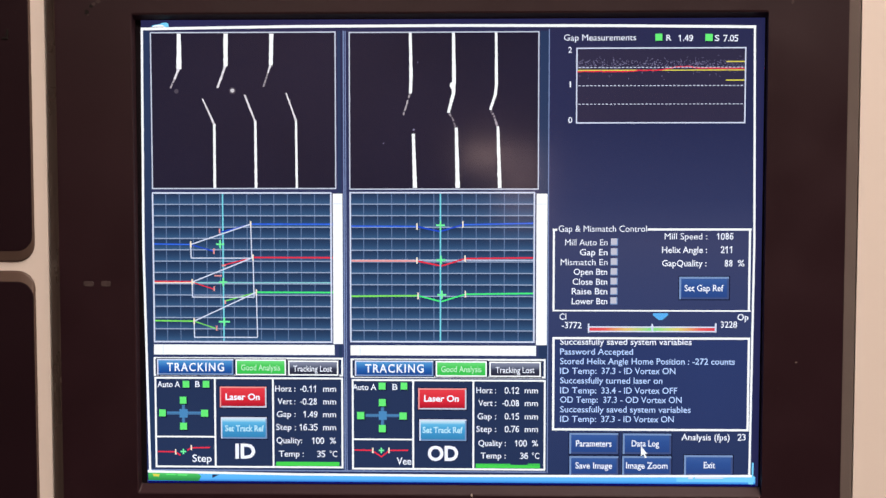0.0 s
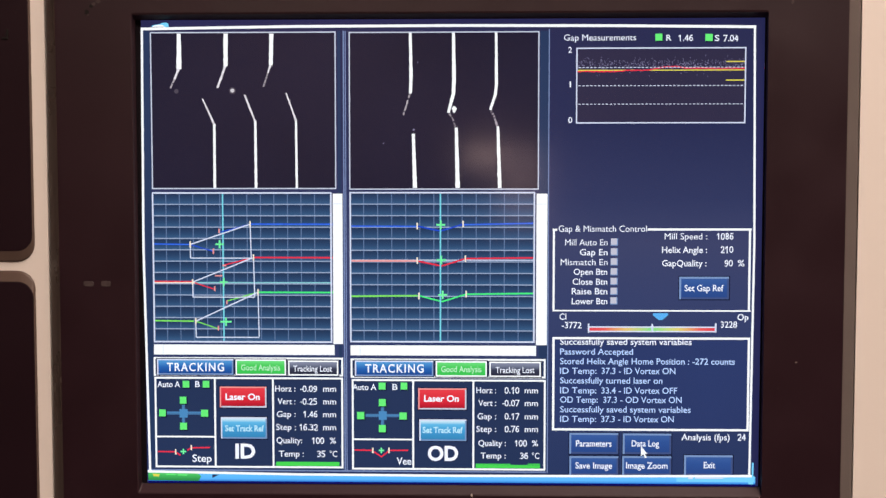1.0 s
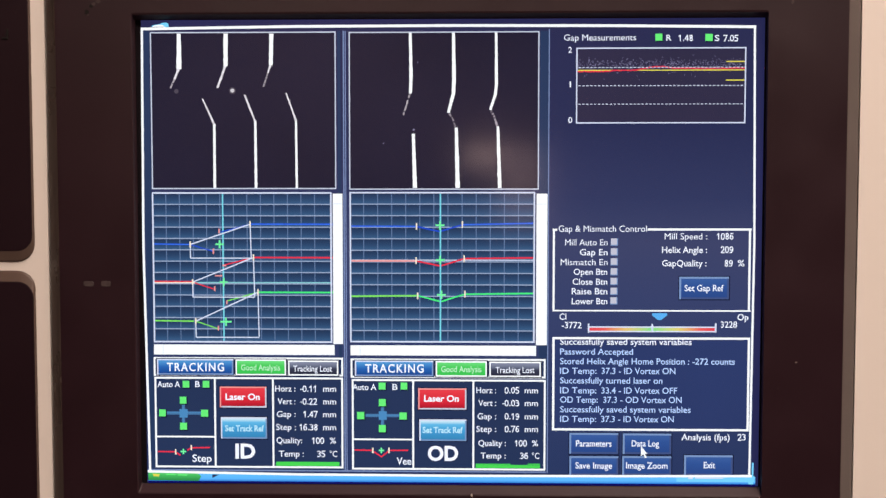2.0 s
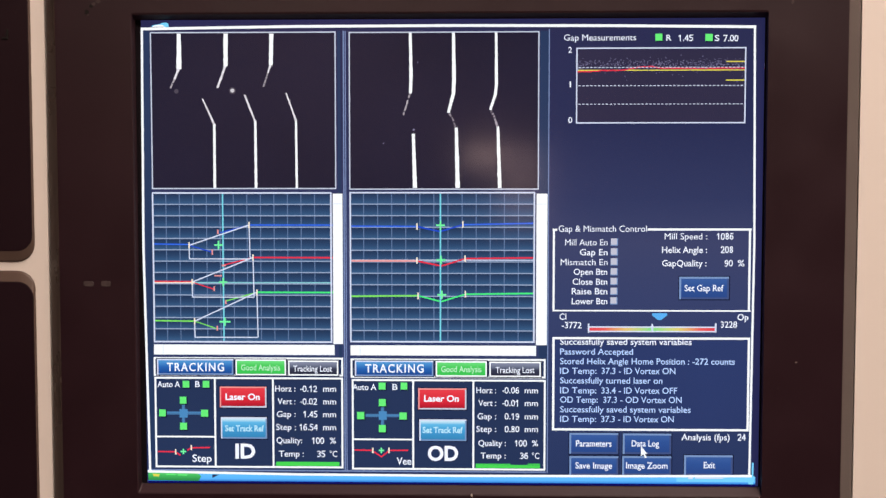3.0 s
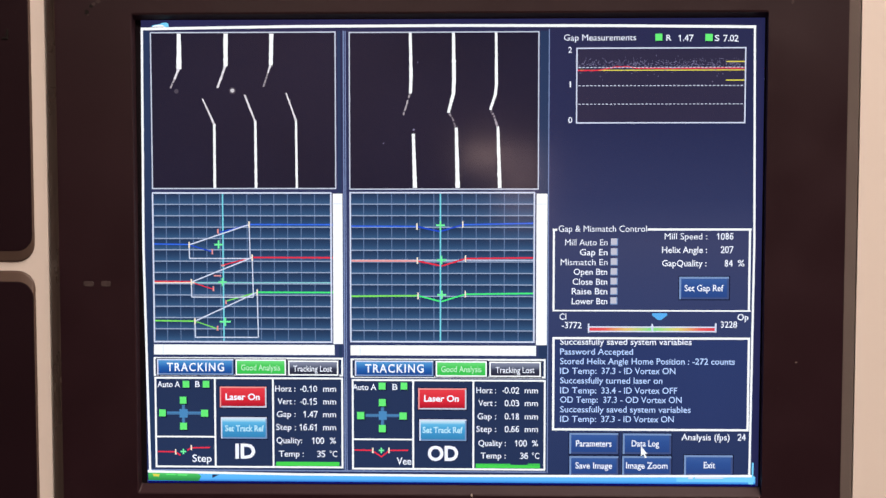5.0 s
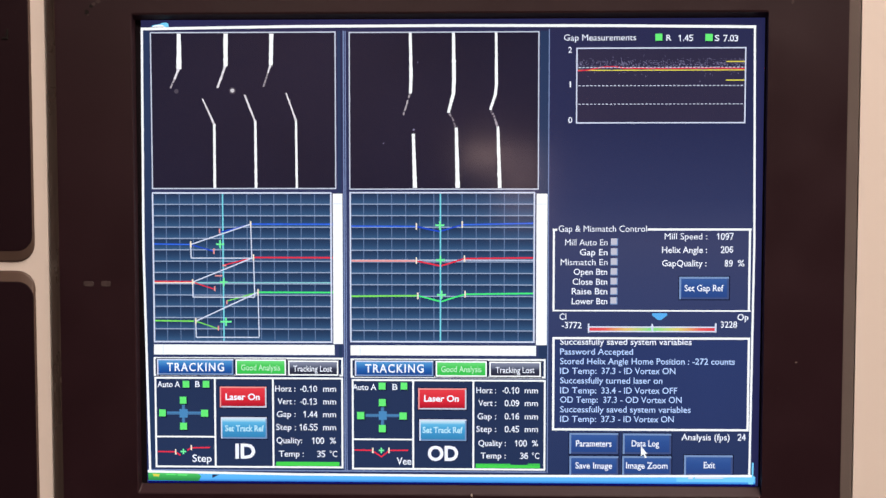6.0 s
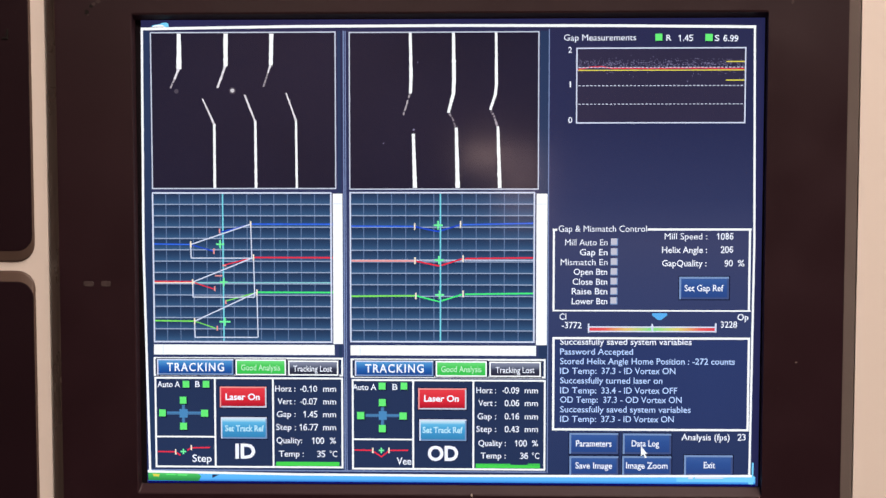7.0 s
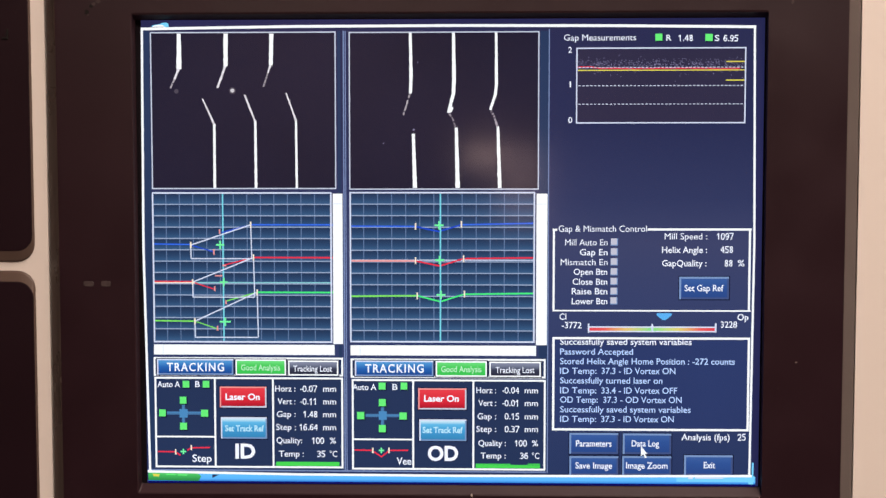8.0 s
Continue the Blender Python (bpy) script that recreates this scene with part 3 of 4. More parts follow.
def step_profile(key, material, level, apex, rise, foot, low, arm, cross, span, marks):
    """One traced step: level line in, a fork of two arms, a white measuring triangle, level line out."""
    flat("profile_line", stroke(level, 0.781, 0.1), material, id_plot, 7)
    got = MOVING[key]
    if key == "blue":
        flat("line_core", stroke(level, 0.363, 0.2), BLUE_CORE, id_plot, 7.05, "pale core of the blue line")
        got.append(flat("line_core", stroke([rise, (-56.78, rise[1])], 0.363, 0.2), BLUE_CORE, id_plot, 7.05, "pale core of the blue line"))
    got.append(flat("profile_line", stroke([rise, (-56.78, rise[1] - 0.05)], 0.837, 0.06), GREEN if key == "green" else material, id_plot, 7))
    got.append(flat("profile_line", stroke([apex, low], 0.58, 0.1), material, id_plot, 7))
    got.append(flat("profile_line", stroke([arm, rise], 0.6, 0.1), material, id_plot, 7))
    got.append(flat("measuring_triangle", stroke([apex, rise], 0.641), SOFT_WHITE, id_plot, 7.2, "pale measuring triangle with a box"))
    got.append(flat("measuring_box", stroke([apex, (apex[0] + 0.1, foot)], 0.558) + stroke([(apex[0], foot), (rise[0] + 0.4, foot)], 0.558) + stroke([(rise[0] + 0.4, foot), rise], 0.558), SOFT_WHITE, id_plot, 7.1, "thin pale measuring box"))
    for p in (apex, rise):
        got.append(flat("tick_mark", [rect((p[0] - 0.390, p[1] - 1.534), (p[0] + 0.390, p[1] + 1.534))], CREAM, id_plot, 7.4, "pale tick mark"))
    for poly in marks:
        got.append(flat("tick_mark", [poly], PINK, id_plot, 7.4, "pink tick mark"))
    got.append(flat("cross", plus(cross, span, 4.183, 0.892), CROSS_GREEN, id_plot, 7.45, "bright green cross"))


def tick(p, h):
    return rect((p[0] - 0.363, p[1] - h / 2), (p[0] + 0.363, p[1] + h / 2))


step_profile("blue", BLUE, [(-147.01, 4.06), (-128.35, 3.80)], (-128.35, 3.80), (-98.35, 13.92), -2.94, (-116.81, 0.44), (-113.04, 9.99), (-113.67, 3.95), 4.183, [tick((-113.88, 10.55), 2.231), tick((-116.81, 0.44), 2.789)])
step_profile("red", RED, [(-147.28, -14.62), (-128.02, -14.73)], (-127.88, -14.93), (-97.38, -2.63), -22.38, (-117.02, -18.43), (-112.65, -6.59), (-112.32, -14.90), 4.183,
             [tick((-116.88, -18.15), 2.510), rect((-116.66, -11.38), (-113.00, -12.08)), rect((-112.93, -6.31), (-110.96, -7.01))])
step_profile("green", LIME, [(-147.55, -34.20), (-127.12, -34.43)], (-127.12, -34.43), (-95.84, -19.94), -42.46, (-115.83, -38.22), (-111.43, -24.35), (-111.97, -34.67), 5.578, [tick((-115.83, -37.94), 2.510), tick((-111.44, -24.92), 1.952)])
flat("axis", stroke([(-147.29, -15.22), (-126.61, -15.18)], 0.558), CREAM, id_plot, 7.3, "pale start of the level axis")


def vee_profile(key, material, pts, ticks, cross, tint):
    flat("profile_line", stroke(pts[:2], 0.837, 0.08), tint, od_plot, 7)
    flat("profile_line", stroke(pts[3:], 0.837, 0.08), material, od_plot, 7)
    if key == "vee_blue":
        flat("line_core", stroke(pts[:2], 0.363, 0.2), BLUE_CORE, od_plot, 7.05, "pale core of the blue line")
        flat("line_core", stroke(pts[3:], 0.363, 0.2), BLUE_CORE, od_plot, 7.05, "pale core of the blue line")
    got = MOVING[key]
    got.append(flat("profile_line", stroke(pts[1:4], 0.781, 0.06), material, od_plot, 7.1))
    for p in ticks:
        got.append(flat("tick_mark", [tick(p, 3.347)], CREAM, od_plot, 7.4, "cream tick mark"))
    got.append(flat("cross", plus(cross, 4.462, 4.183, 0.892), CROSS_GREEN, od_plot, 8.6, "bright green cross"))


vee_profile("vee_blue", BLUE, [(-48.65, 12.96), (-16.19, 12.84), (-4.47, 10.33), (6.69, 13.69), (41.47, 14.40)], [(-15.92, 12.84), (6.69, 13.83)], (-4.33, 13.40), BLUE)
vee_profile("vee_red", RED, [(-48.73, -4.20), (-15.94, -4.22), (-3.91, -6.72), (7.82, -3.07), (41.55, -2.61)], [(-15.94, -4.08), (7.82, -3.07)], (-4.05, -3.78), PINK)
vee_profile("vee_green", GREEN, [(-48.81, -21.82), (-15.40, -21.47), (-3.91, -24.39), (7.84, -20.72), (41.62, -20.23)], [(-15.40, -21.61), (7.98, -20.58)], (-3.63, -21.02), LIME)


def scroll_bar(a, b, cut):
    ob = flat("scroll_bar", [rect(a, b)], WHITE, monitor, 9, "plain white scroll bar beside a plot")
    flat("scroll_button", [cut], SOFT_WHITE, ob, 10, "faint edge of the end button")


scroll_bar((-57.53, 29.01), (-52.72, -45.67), rect((-57.56, 24.13), (-52.52, 23.85)))
scroll_bar((-147.44, -46.12), (-56.98, -51.20), rect((-142.89, -46.24), (-142.68, -51.36)))
scroll_bar((42.93, 28.99), (48.30, -45.91), rect((43.09, 23.99), (47.81, 23.71)))
scroll_bar((-49.06, -46.22), (43.02, -51.28), rect((-44.41, -46.35), (-44.15, -51.44)))


# ---- buttons ----
def button(name, a, b, material, text, at, right, cap, label, edge=None, shade=None, color=None, bold=0.008, w=0.725, spacing=1.0):
    """A raised drawn button: a light edge, a dark edge and a face with its lettering."""
    ob = flat(name, [rect(a, b)], edge or WHITE, monitor, 6, label)
    flat("button_outline", [rect((a[0] - 0.4, a[1] + 0.4), (b[0] + 0.5, b[1] - 0.5))], SHADOW_PIX, ob, 5.2)
    flat("button_shade", [rect((a[0] + w, b[1]), (b[0], b[1] + w)), rect((b[0] - w, b[1] + w), (b[0], a[1] - w))], shade or edge or WHITE, ob, 6.5)
    flat("button_face", [rect((a[0] + w, a[1] - w), (b[0] - w, b[1] + w))], material, ob, 7)
    caption(text, at, right, cap, color or TEXT_WHITE, ob, 8, bold, spacing=spacing)
    return ob


for pre, fa, fb, items in (
        ("id", (-147.81, -52.51), (-52.80, -61.96), (((-146.12, -53.36), (-107.71, -61.32), (-141.08, -59.46), -112.35), ((-106.64, -53.50), (-81.35, -61.50), (-103.86, -59.03), -84.29), ((-80.30, -53.98), (-55.20, -61.54), (-77.80, -59.50), -58.28))),
        ("od", (-49.09, -52.87), (47.83, -62.55), (((-46.98, -53.86), (-7.85, -61.64), (-41.78, -59.79), -12.63), ((-6.72, -54.00), (18.69, -61.82), (-3.92, -59.50), 16.01), ((19.93, -54.18), (45.44, -61.85), (23.03, -59.82), 42.34)))):
    strip = flat("status_strip", border(fa, fb, 0.95), WHITE, monitor, 4.6, "thin white frame round the status buttons")
    (a, b, c, r), (a2, b2, c2, r2), (a3, b3, c3, r3) = items
    button("status_button", a, b, BTN_TRACK, "TRACKING", c, r, 4.044, "blue status button with white capitals", SOFT_WHITE, BTN_EDGE, None, 0.02, spacing=1.22)
    button("status_button", a2, b2, BTN_GOOD, "Good Analysis", c2, r2, 2.928, "green status button with pale lettering", WHITE, WHITE, TEXT_GREEN)
    button("status_button", a3, b3, BTN_LOST, "Tracking Lost", c3, r3, 2.928, "black and grey status button with white lettering", WHITE, WHITE)

for a, b in (((-147.3, -62.7), (-53.1, -108.0)), ((-48.3, -63.4), (47.7, -108.6)), ((-147.6, -52.7), (-53.0, -61.8)), ((-48.9, -53.1), (47.6, -62.4))):
    flat("panel_face", [rect(a, b)], PANEL_FACE, window, 4.3, "dark blue panel ground")
flat("panel_frame", border((-147.53, -62.48), (-52.88, -108.27), 0.948) + [rect((-117.62, -63.21), (-116.67, -107.80))] + [rect((-88.48, -63.09), (-87.53, -107.63))] + [ rect((-147.23, -92.20), (-117.57, -93.04))], WHITE, monitor, 4.6, "white frame lines of a readout panel")
flat("panel_frame", border((-48.57, -63.22), (47.92, -108.80), 0.948) + [rect((-18.40, -63.94), (-17.46, -108.34))] + [rect((11.57, -63.82), (12.52, -108.16))] + [ rect((-47.99, -93.09), (-18.31, -93.93))], WHITE, monitor, 4.6, "white frame lines of a readout panel")

for pts in (((-114.73, -67.18), (-91.26, -77.77), (-111.82, -73.87), -94.61, (-114.33, -82.59), (-91.11, -93.47), (-112.13, -89.72), -92.63),
            ((-15.45, -67.62), (8.60, -78.29), (-12.50, -74.27), 4.80, (-14.91, -83.24), (8.62, -94.07), (-13.22, -90.06), 6.77)):
    button("laser_button", pts[0], pts[1], BTN_LASER, "Laser On", pts[2], pts[3], 3.068, "red button with white lettering", PINK, GREY_LINE, None, 0.03)
    button("reference_button", pts[4], pts[5], BTN_REF, "Set Track Ref", pts[6], pts[7], 2.928, "light blue button with pale lettering", SOFT_WHITE, BTN_EDGE, TEXT_ICE, 0.03)


# ---- position indicators and readouts ----
def light(a, b, parent):
    o = 0.558
    flat("indicator_edge", [rect((a[0], a[1]), (b[0] + o, b[1] - o))], SHADOW_PIX, parent, 6)
    flat("indicator_light", [rect(a, b)], LED_GREEN, parent, 7, "lit green indicator")


def position_panel(sq, hub, h_arm, v_arm, a_text, b_text):
    ob = flat("position_indicator", [rect(*h_arm), rect(*v_arm)], ARM_BLUE, monitor, 5, "blue cross with green indicator lights at its ends")
    flat("hub", [rect(*hub)], HUB_BLUE, ob, 6, "square blue hub")
    flat("arm_highlight", [rect((h_arm[0][0], h_arm[0][1] - 0.446), (h_arm[1][0], h_arm[0][1] - 0.781)), rect((v_arm[0][0] + 0.446, v_arm[0][1]), (v_arm[0][0] + 0.781, v_arm[1][1]))], HUB_BLUE, ob, 5.5, "light stripe along the blue arms")
    for a, b in sq:
        light(a, b, ob)
    caption("Auto A", a_text[0], a_text[1], 2.928, TEXT_WHITE, ob, 7)
    caption("B", b_text[0], b_text[1], 2.928, TEXT_WHITE, ob, 7)


position_panel((((-133.32, -64.41), (-129.95, -67.82)), ((-123.22, -64.37), (-119.85, -67.78)), ((-134.84, -72.40), (-131.47, -75.96)), ((-145.33, -78.88), (-141.96, -82.44)), ((-124.25, -78.92), (-120.59, -82.47)), ((-134.87, -85.55), (-131.35, -89.11))),
               ((-135.07, -78.69), (-130.99, -82.95)), ((-143.07, -79.87), (-123.14, -81.49)), ((-133.88, -75.25), (-132.31, -86.11)), ((-146.03, -67.60), -134.62), ((-126.96, -67.52), -124.66))
position_panel((((-35.17, -64.87), (-31.66, -68.40)), ((-24.18, -64.82), (-20.81, -68.35)), ((-35.06, -73.10), (-31.54, -76.78)), ((-45.96, -79.69), (-42.30, -83.37)), ((-24.78, -79.87), (-21.11, -83.41)), ((-35.10, -86.18), (-31.58, -89.87)),),
               ((-35.08, -79.35), (-31.14, -83.60)), ((-43.70, -80.67), (-23.93, -82.28)), ((-34.08, -76.22), (-32.42, -86.74)), ((-48.17, -68.61), -36.30), ((-28.27, -68.52), -25.73))


def mode_icon(lines, ticks, cross, text, at, right):
    ob = flat("mode_icon", [q for l in lines for q in stroke(l, 0.725)], RED, monitor, 6, "small red sketch of the seam shape")
    for p in ticks:
        flat("tick_mark", [tick(p, 2.789)], CREAM, ob, 7, "cream tick mark")
    flat("cross", plus(cross, 2.789, 2.789, 0.781), CROSS_GREEN, ob, 7.2, "green cross")
    caption(text, at, right, 3.626, TEXT_WHITE, ob, 7.4)


mode_icon(([(-146.35, -100.22), (-137.06, -100.31)], [(-136.78, -100.74), (-134.80, -102.17)], [(-131.34, -99.56), (-129.61, -98.41)], [(-129.61, -98.26), (-119.91, -98.07)]), ((-137.20, -100.31), (-129.32, -98.12)), (-133.35, -100.15), "Step", (-128.84, -105.29), -119.08)
mode_icon(([(-47.31, -98.94), (-38.11, -99.03)], [(-37.55, -99.60), (-33.87, -102.29), (-30.47, -99.56)], [(-29.62, -98.99), (-20.44, -98.93)]), ((-38.11, -99.03), (-30.05, -98.99)), (-33.87, -99.01), "Vee", (-26.25, -106.11), -18.88)
caption("ID", (-107.14, -103.30), -97.15, 6.972, TEXT_WHITE, window, 6, 0.035)
caption("OD", (-10.70, -103.87), 4.54, 6.972, TEXT_WHITE, window, 6, 0.035)


def readouts(rows):
    for base, words in rows:
        for text, x0, x1 in words:
            caption(text, (x0, base), x1, 2.928, TEXT_WHITE, window, 6, 0.004, "readout")


readouts((
    (-69.59, (("mm", -62.87, -56.36),)),
    (-75.99, (("mm", -62.91, -56.40),)),
    (-82.41, (("mm", -62.95, -56.43),)),
    (-88.97, (("mm", -62.98, -56.47),)),
    (-95.68, (("%", -59.62, -56.50),)),
    (-102.41, (("°C", -59.66, -55.97),))))
readouts((
    (-69.99, (("mm", 37.49, 44.08),)),
    (-76.36, (("mm", 37.52, 44.11),)),
    (-83.03, (("mm", 37.55, 44.14),)),
    (-89.42, (("mm", 37.57, 44.17),)),
    (-96.53, (("%", 41.25, 44.20),)),
    (-102.80, (("°C", 41.28, 44.93),))))
flat("level_bar", [rect((-86.66, -105.04), (-54.86, -107.14))], BAR_GREEN, monitor, 6, "bright green level bar")
flat("level_bar", [rect((13.29, -106.01), (45.24, -107.67)), rect((13.29, -105.44), (30.47, -105.91)), rect((39.19, -105.29), (45.23, -105.82))], BAR_GREEN, monitor, 6, "bright green level bar")

# ---- gap chart ----
flat("chart_frame", border((61.96, 100.06), (144.39, 63.20), 0.641), SOFT_WHITE, chart, 6, "white chart frame")
for y in (90.43, 81.60, 72.66):
    flat("dashed_line", [rect((u, y - 0.209), (u + 1.116, y + 0.209)) for u in [CHART_A[0] + 0.837 + i * 1.924 for i in range(43)]], SOFT_WHITE, chart, -1, "dashed level line", "stuff")
flat("limit_line", [rect((62.92, 88.83), (144.78, 89.36))], YELLOW, chart, -2.2, "yellow set line")
flat("limit_line", [rect((134.86, 92.91), (144.78, 93.46))], YELLOW, chart, -1, "short yellow limit line")
flat("limit_line", [rect((134.86, 83.90), (144.78, 84.46))], YELLOW, chart, -1, "short yellow limit line")


def gap_trace():
    """The red mean line, wandering; it runs on past the chart's end, behind the panel."""
    pts, x, d = [], CHART_A[0], 1.116
    knots = [(1021, 126.2), (1060, 126), (1100, 126.2), (1122, 126), (1128, 124.3), (1164, 124.5), (1180, 121.5), (1198, 118.5), (1215, 118.0), (1235, 120.8), (1300, 121.4), (1380, 120.6), (1440, 121.8), (1488, 121)]
    while x < 189.56:
        px = 1021 + (x - CHART_A[0]) / 0.279
        for (xa, ya), (xb, yb) in zip(knots, knots[1:]):
            if xa <= px <= xb:
                y = ya + (yb - ya) * (px - xa) / (xb - xa)
        pts.append((x, CHART_A[1] - (y - 86 + random.uniform(-0.5, 0.5)) * 0.279))
        x += d
    return pts


trace = gap_trace()
gap_line = flat("gap_trace", stroke(trace, 0.614), RED, chart, -1.6, "wandering red mean line")
points = []
for i in range(900):
    px = random.uniform(0, 465)
    py = random.gauss(27, 4.5) if random.random() < 0.85 else random.gauss(36, 8)
    c = (CHART_A[0] + px * 0.279, CHART_A[1] - max(12, min(58, py)) * 0.279)
    r = 0.279 * random.uniform(0.35, 0.75)
    points.append(rect((c[0] - r, c[1] - r), (c[0] + r, c[1] + r)))
gap_points = flat("gap_points", points, SPECK, chart, -1.2, "scattered pale measuring points", "stuff")


def heading(text, x0, base, x1, cap, parent, color=None, bold=0.0):
    caption(text, (x0, base), x1, cap, color or TEXT_WHITE, parent, 7, bold, "heading")


heading("Gap Measurements", *(55.94, 103.44), 90.95, 2.928, chart)
heading("2", *(58.04, 97.55), 59.83, 2.789, chart)
heading("1", *(58.83, 80.84), 59.49, 2.789, chart)
heading("0", *(58.25, 63.52), 60.18, 2.789, chart)
heading("Gap & Mismatch Control", *(53.85, 10.23), 97.07, 3.068, window)
heading("Mill Auto En", *(57.08, 3.55), 77.89, 3.012, window)
heading("Gap En", *(64.33, -1.32), 77.93, 3.012, window)
heading("Mismatch En", *(54.92, -6.22), 77.97, 3.012, window)
heading("Open Btn", *(61.34, -10.96), 77.87, 3.012, window)
heading("Close Btn", *(60.81, -15.85), 77.91, 3.012, window)
heading("Raise Btn", *(60.43, -20.61), 77.95, 3.012, window)
heading("Lower Btn", *(60.46, -25.51), 77.98, 3.012, window)
heading("%", *(141.60, -6.66), 144.91, 3.068, window)
heading("Cl", *(54.51, -33.24), 57.86, 3.068, window)
heading("Op", *(141.84, -33.29), 147.23, 3.068, window)
heading("-3772", *(55.65, -37.45), 65.41, 3.068, window)
heading("3228", *(133.73, -36.95), 141.75, 3.068, window)

flat("group_frame", [rect((50.93, 11.76), (53.15, 10.65)), rect((97.47, 11.92), (148.23, 10.84)), *[rect((51.03, 10.64), (52.04, -28.48))], *[rect((146.89, 10.98), (147.95, -28.52))], rect((51.14, -28.34), (148.28, -29.08))], WHITE, monitor, 6, "white group frame")
for y in (5.24, 0.37, -4.51, -9.39, -14.14, -19.03, -23.78):
    box = flat("tick_box", [rect((79.46, y - 1.841), (82.99, y + 1.729))], BTN_EDGE, monitor, 5.5, "plain grey tick box")
    if y != -9.39:
        flat("box_face", [rect((79.55, y - 1.394), (82.49, y + 1.729))], CHECK_GREY, box, 6, "pale grey face")
    else:
        open_box = box
CHART_LIGHTS = (((100.23, 106.68), (103.69, 103.26)), ((124.43, 106.45), (128.03, 103.03)))
for a, b in CHART_LIGHTS:
    flat("indicator_edge", [rect((a[0], a[1]), (b[0] + 0.558, b[1] - 0.558))], SHADOW_PIX, chart, 6)
scale = flat("scale_bar", [rect((68.47, -36.43), (131.68, -39.33))], SOFT_WHITE, monitor, 6, "slim scale bar from red over green to red")
flat("scale_fill", [rect((69.31, -37.13), (130.84, -38.64))], SCALE_FILL, scale, 7, "red, yellow and green colour bar")
flat("scale_end", [rect((68.46, -35.03), (69.3, -39.66))], SOFT_WHITE, scale, 7.5)
flat("scale_end", [rect((130.85, -34.86), (131.69, -39.47))], SOFT_WHITE, scale, 7.5)
flat("scale_end", [rect((99.75, -35.2), (100.66, -39.3))], SOFT_WHITE, scale, 7.5)
pointer = flat("scale_pointer", [[(100.11, -29.90), (107.32, -29.88), (107.47, -30.86), (104.58, -33.25), (102.92, -33.25), (99.98, -30.88)]], POINTER, scale, 7.6, "light blue pointer")
log = flat("message_log", [rect((51.49, -42.24), (147.76, -88.08))], LOG_BLUE, monitor, 5, "blue message box with lines of pale lettering")
flat("log_frame", border((51.07, -41.82), (148.19, -88.50), 1.116), WHITE, log, 7.5, "white frame")

caption("Successfully saved system variables", (54.86, -45.61), 119.70, 3.012, TEXT_WHITE, log, 7, 0.004, "message")
caption("Password Accepted", (54.89, -50.53), 90.85, 3.012, TEXT_BLUE, log, 7, 0.004, "message")
caption("Stored Helix Angle Home Position : -272 counts", (54.92, -55.32), 140.90, 3.012, TEXT_BLUE, log, 7, 0.004, "message")
caption("ID Temp:", (54.94, -60.12), 72.95, 3.012, TEXT_BLUE, log, 7, 0.004, "message")
caption("37.3 - ID Vortex ON", (75.43, -60.12), 111.82, 3.012, TEXT_BLUE, log, 7, 0.004, "message")
caption("Successfully turned laser on", (54.97, -64.92), 105.47, 3.012, TEXT_BLUE, log, 7, 0.004, "message")
caption("ID Temp:", (55.00, -69.87), 72.95, 3.012, TEXT_BLUE, log, 7, 0.004, "message")
caption("33.4 - ID Vortex OFF", (75.43, -69.87), 112.76, 3.012, TEXT_BLUE, log, 7, 0.004, "message")
caption("OD Temp:", (55.03, -74.53), 73.65, 3.012, TEXT_BLUE, log, 7, 0.004, "message")
caption("37.3 - OD Vortex ON", (76.33, -74.53), 115.04, 3.012, TEXT_BLUE, log, 7, 0.004, "message")
caption("Successfully saved system variables", (55.05, -79.35), 119.55, 3.012, TEXT_BLUE, log, 7, 0.004, "message")
caption("ID Temp:", (55.08, -84.16), 72.95, 3.012, TEXT_BLUE, log, 7, 0.004, "message")
caption("37.3 - ID Vortex ON", (75.43, -84.16), 111.25, 3.012, TEXT_BLUE, log, 7, 0.004, "message")
button("push_button", (113.21, -11.85), (137.55, -22.96), BTN_BLUE, "Set Gap Ref", (115.79, -18.96), 134.87, 3.068, "blue push button with white lettering", BTN_EDGE, BTN_EDGE_DARK, None, 0.012, 0.948)
button("push_button", (59.74, -89.67), (84.04, -100.19), BTN_BLUE, "Parameters", (63.00, -96.47), 80.65, 3.068, "blue push button with white lettering", BTN_EDGE, BTN_EDGE_DARK, None, 0.012, 0.948)
button("push_button", (86.19, -89.82), (110.18, -100.18), BTN_BLUE, "Data Log", (90.58, -96.32), 104.13, 3.068, "blue push button with white lettering", BTN_EDGE, BTN_EDGE_DARK, None, 0.012, 0.948)
button("push_button", (59.81, -101.32), (84.13, -110.85), BTN_BLUE, "Save Image", (62.79, -107.56), 81.02, 3.068, "blue push button with white lettering", BTN_EDGE, BTN_EDGE_DARK, None, 0.012, 0.948)
button("push_button", (86.01, -101.17), (110.29, -110.69), BTN_BLUE, "Image Zoom", (87.88, -107.41), 108.44, 3.068, "blue push button with white lettering", BTN_EDGE, BTN_EDGE_DARK, None, 0.012, 0.948)
button("push_button", (116.60, -100.57), (140.57, -110.64), BTN_BLUE, "Exit", (126.30, -107.03), 131.88, 3.068, "blue push button with white lettering", BTN_EDGE, BTN_EDGE_DARK, None, 0.012, 0.948)


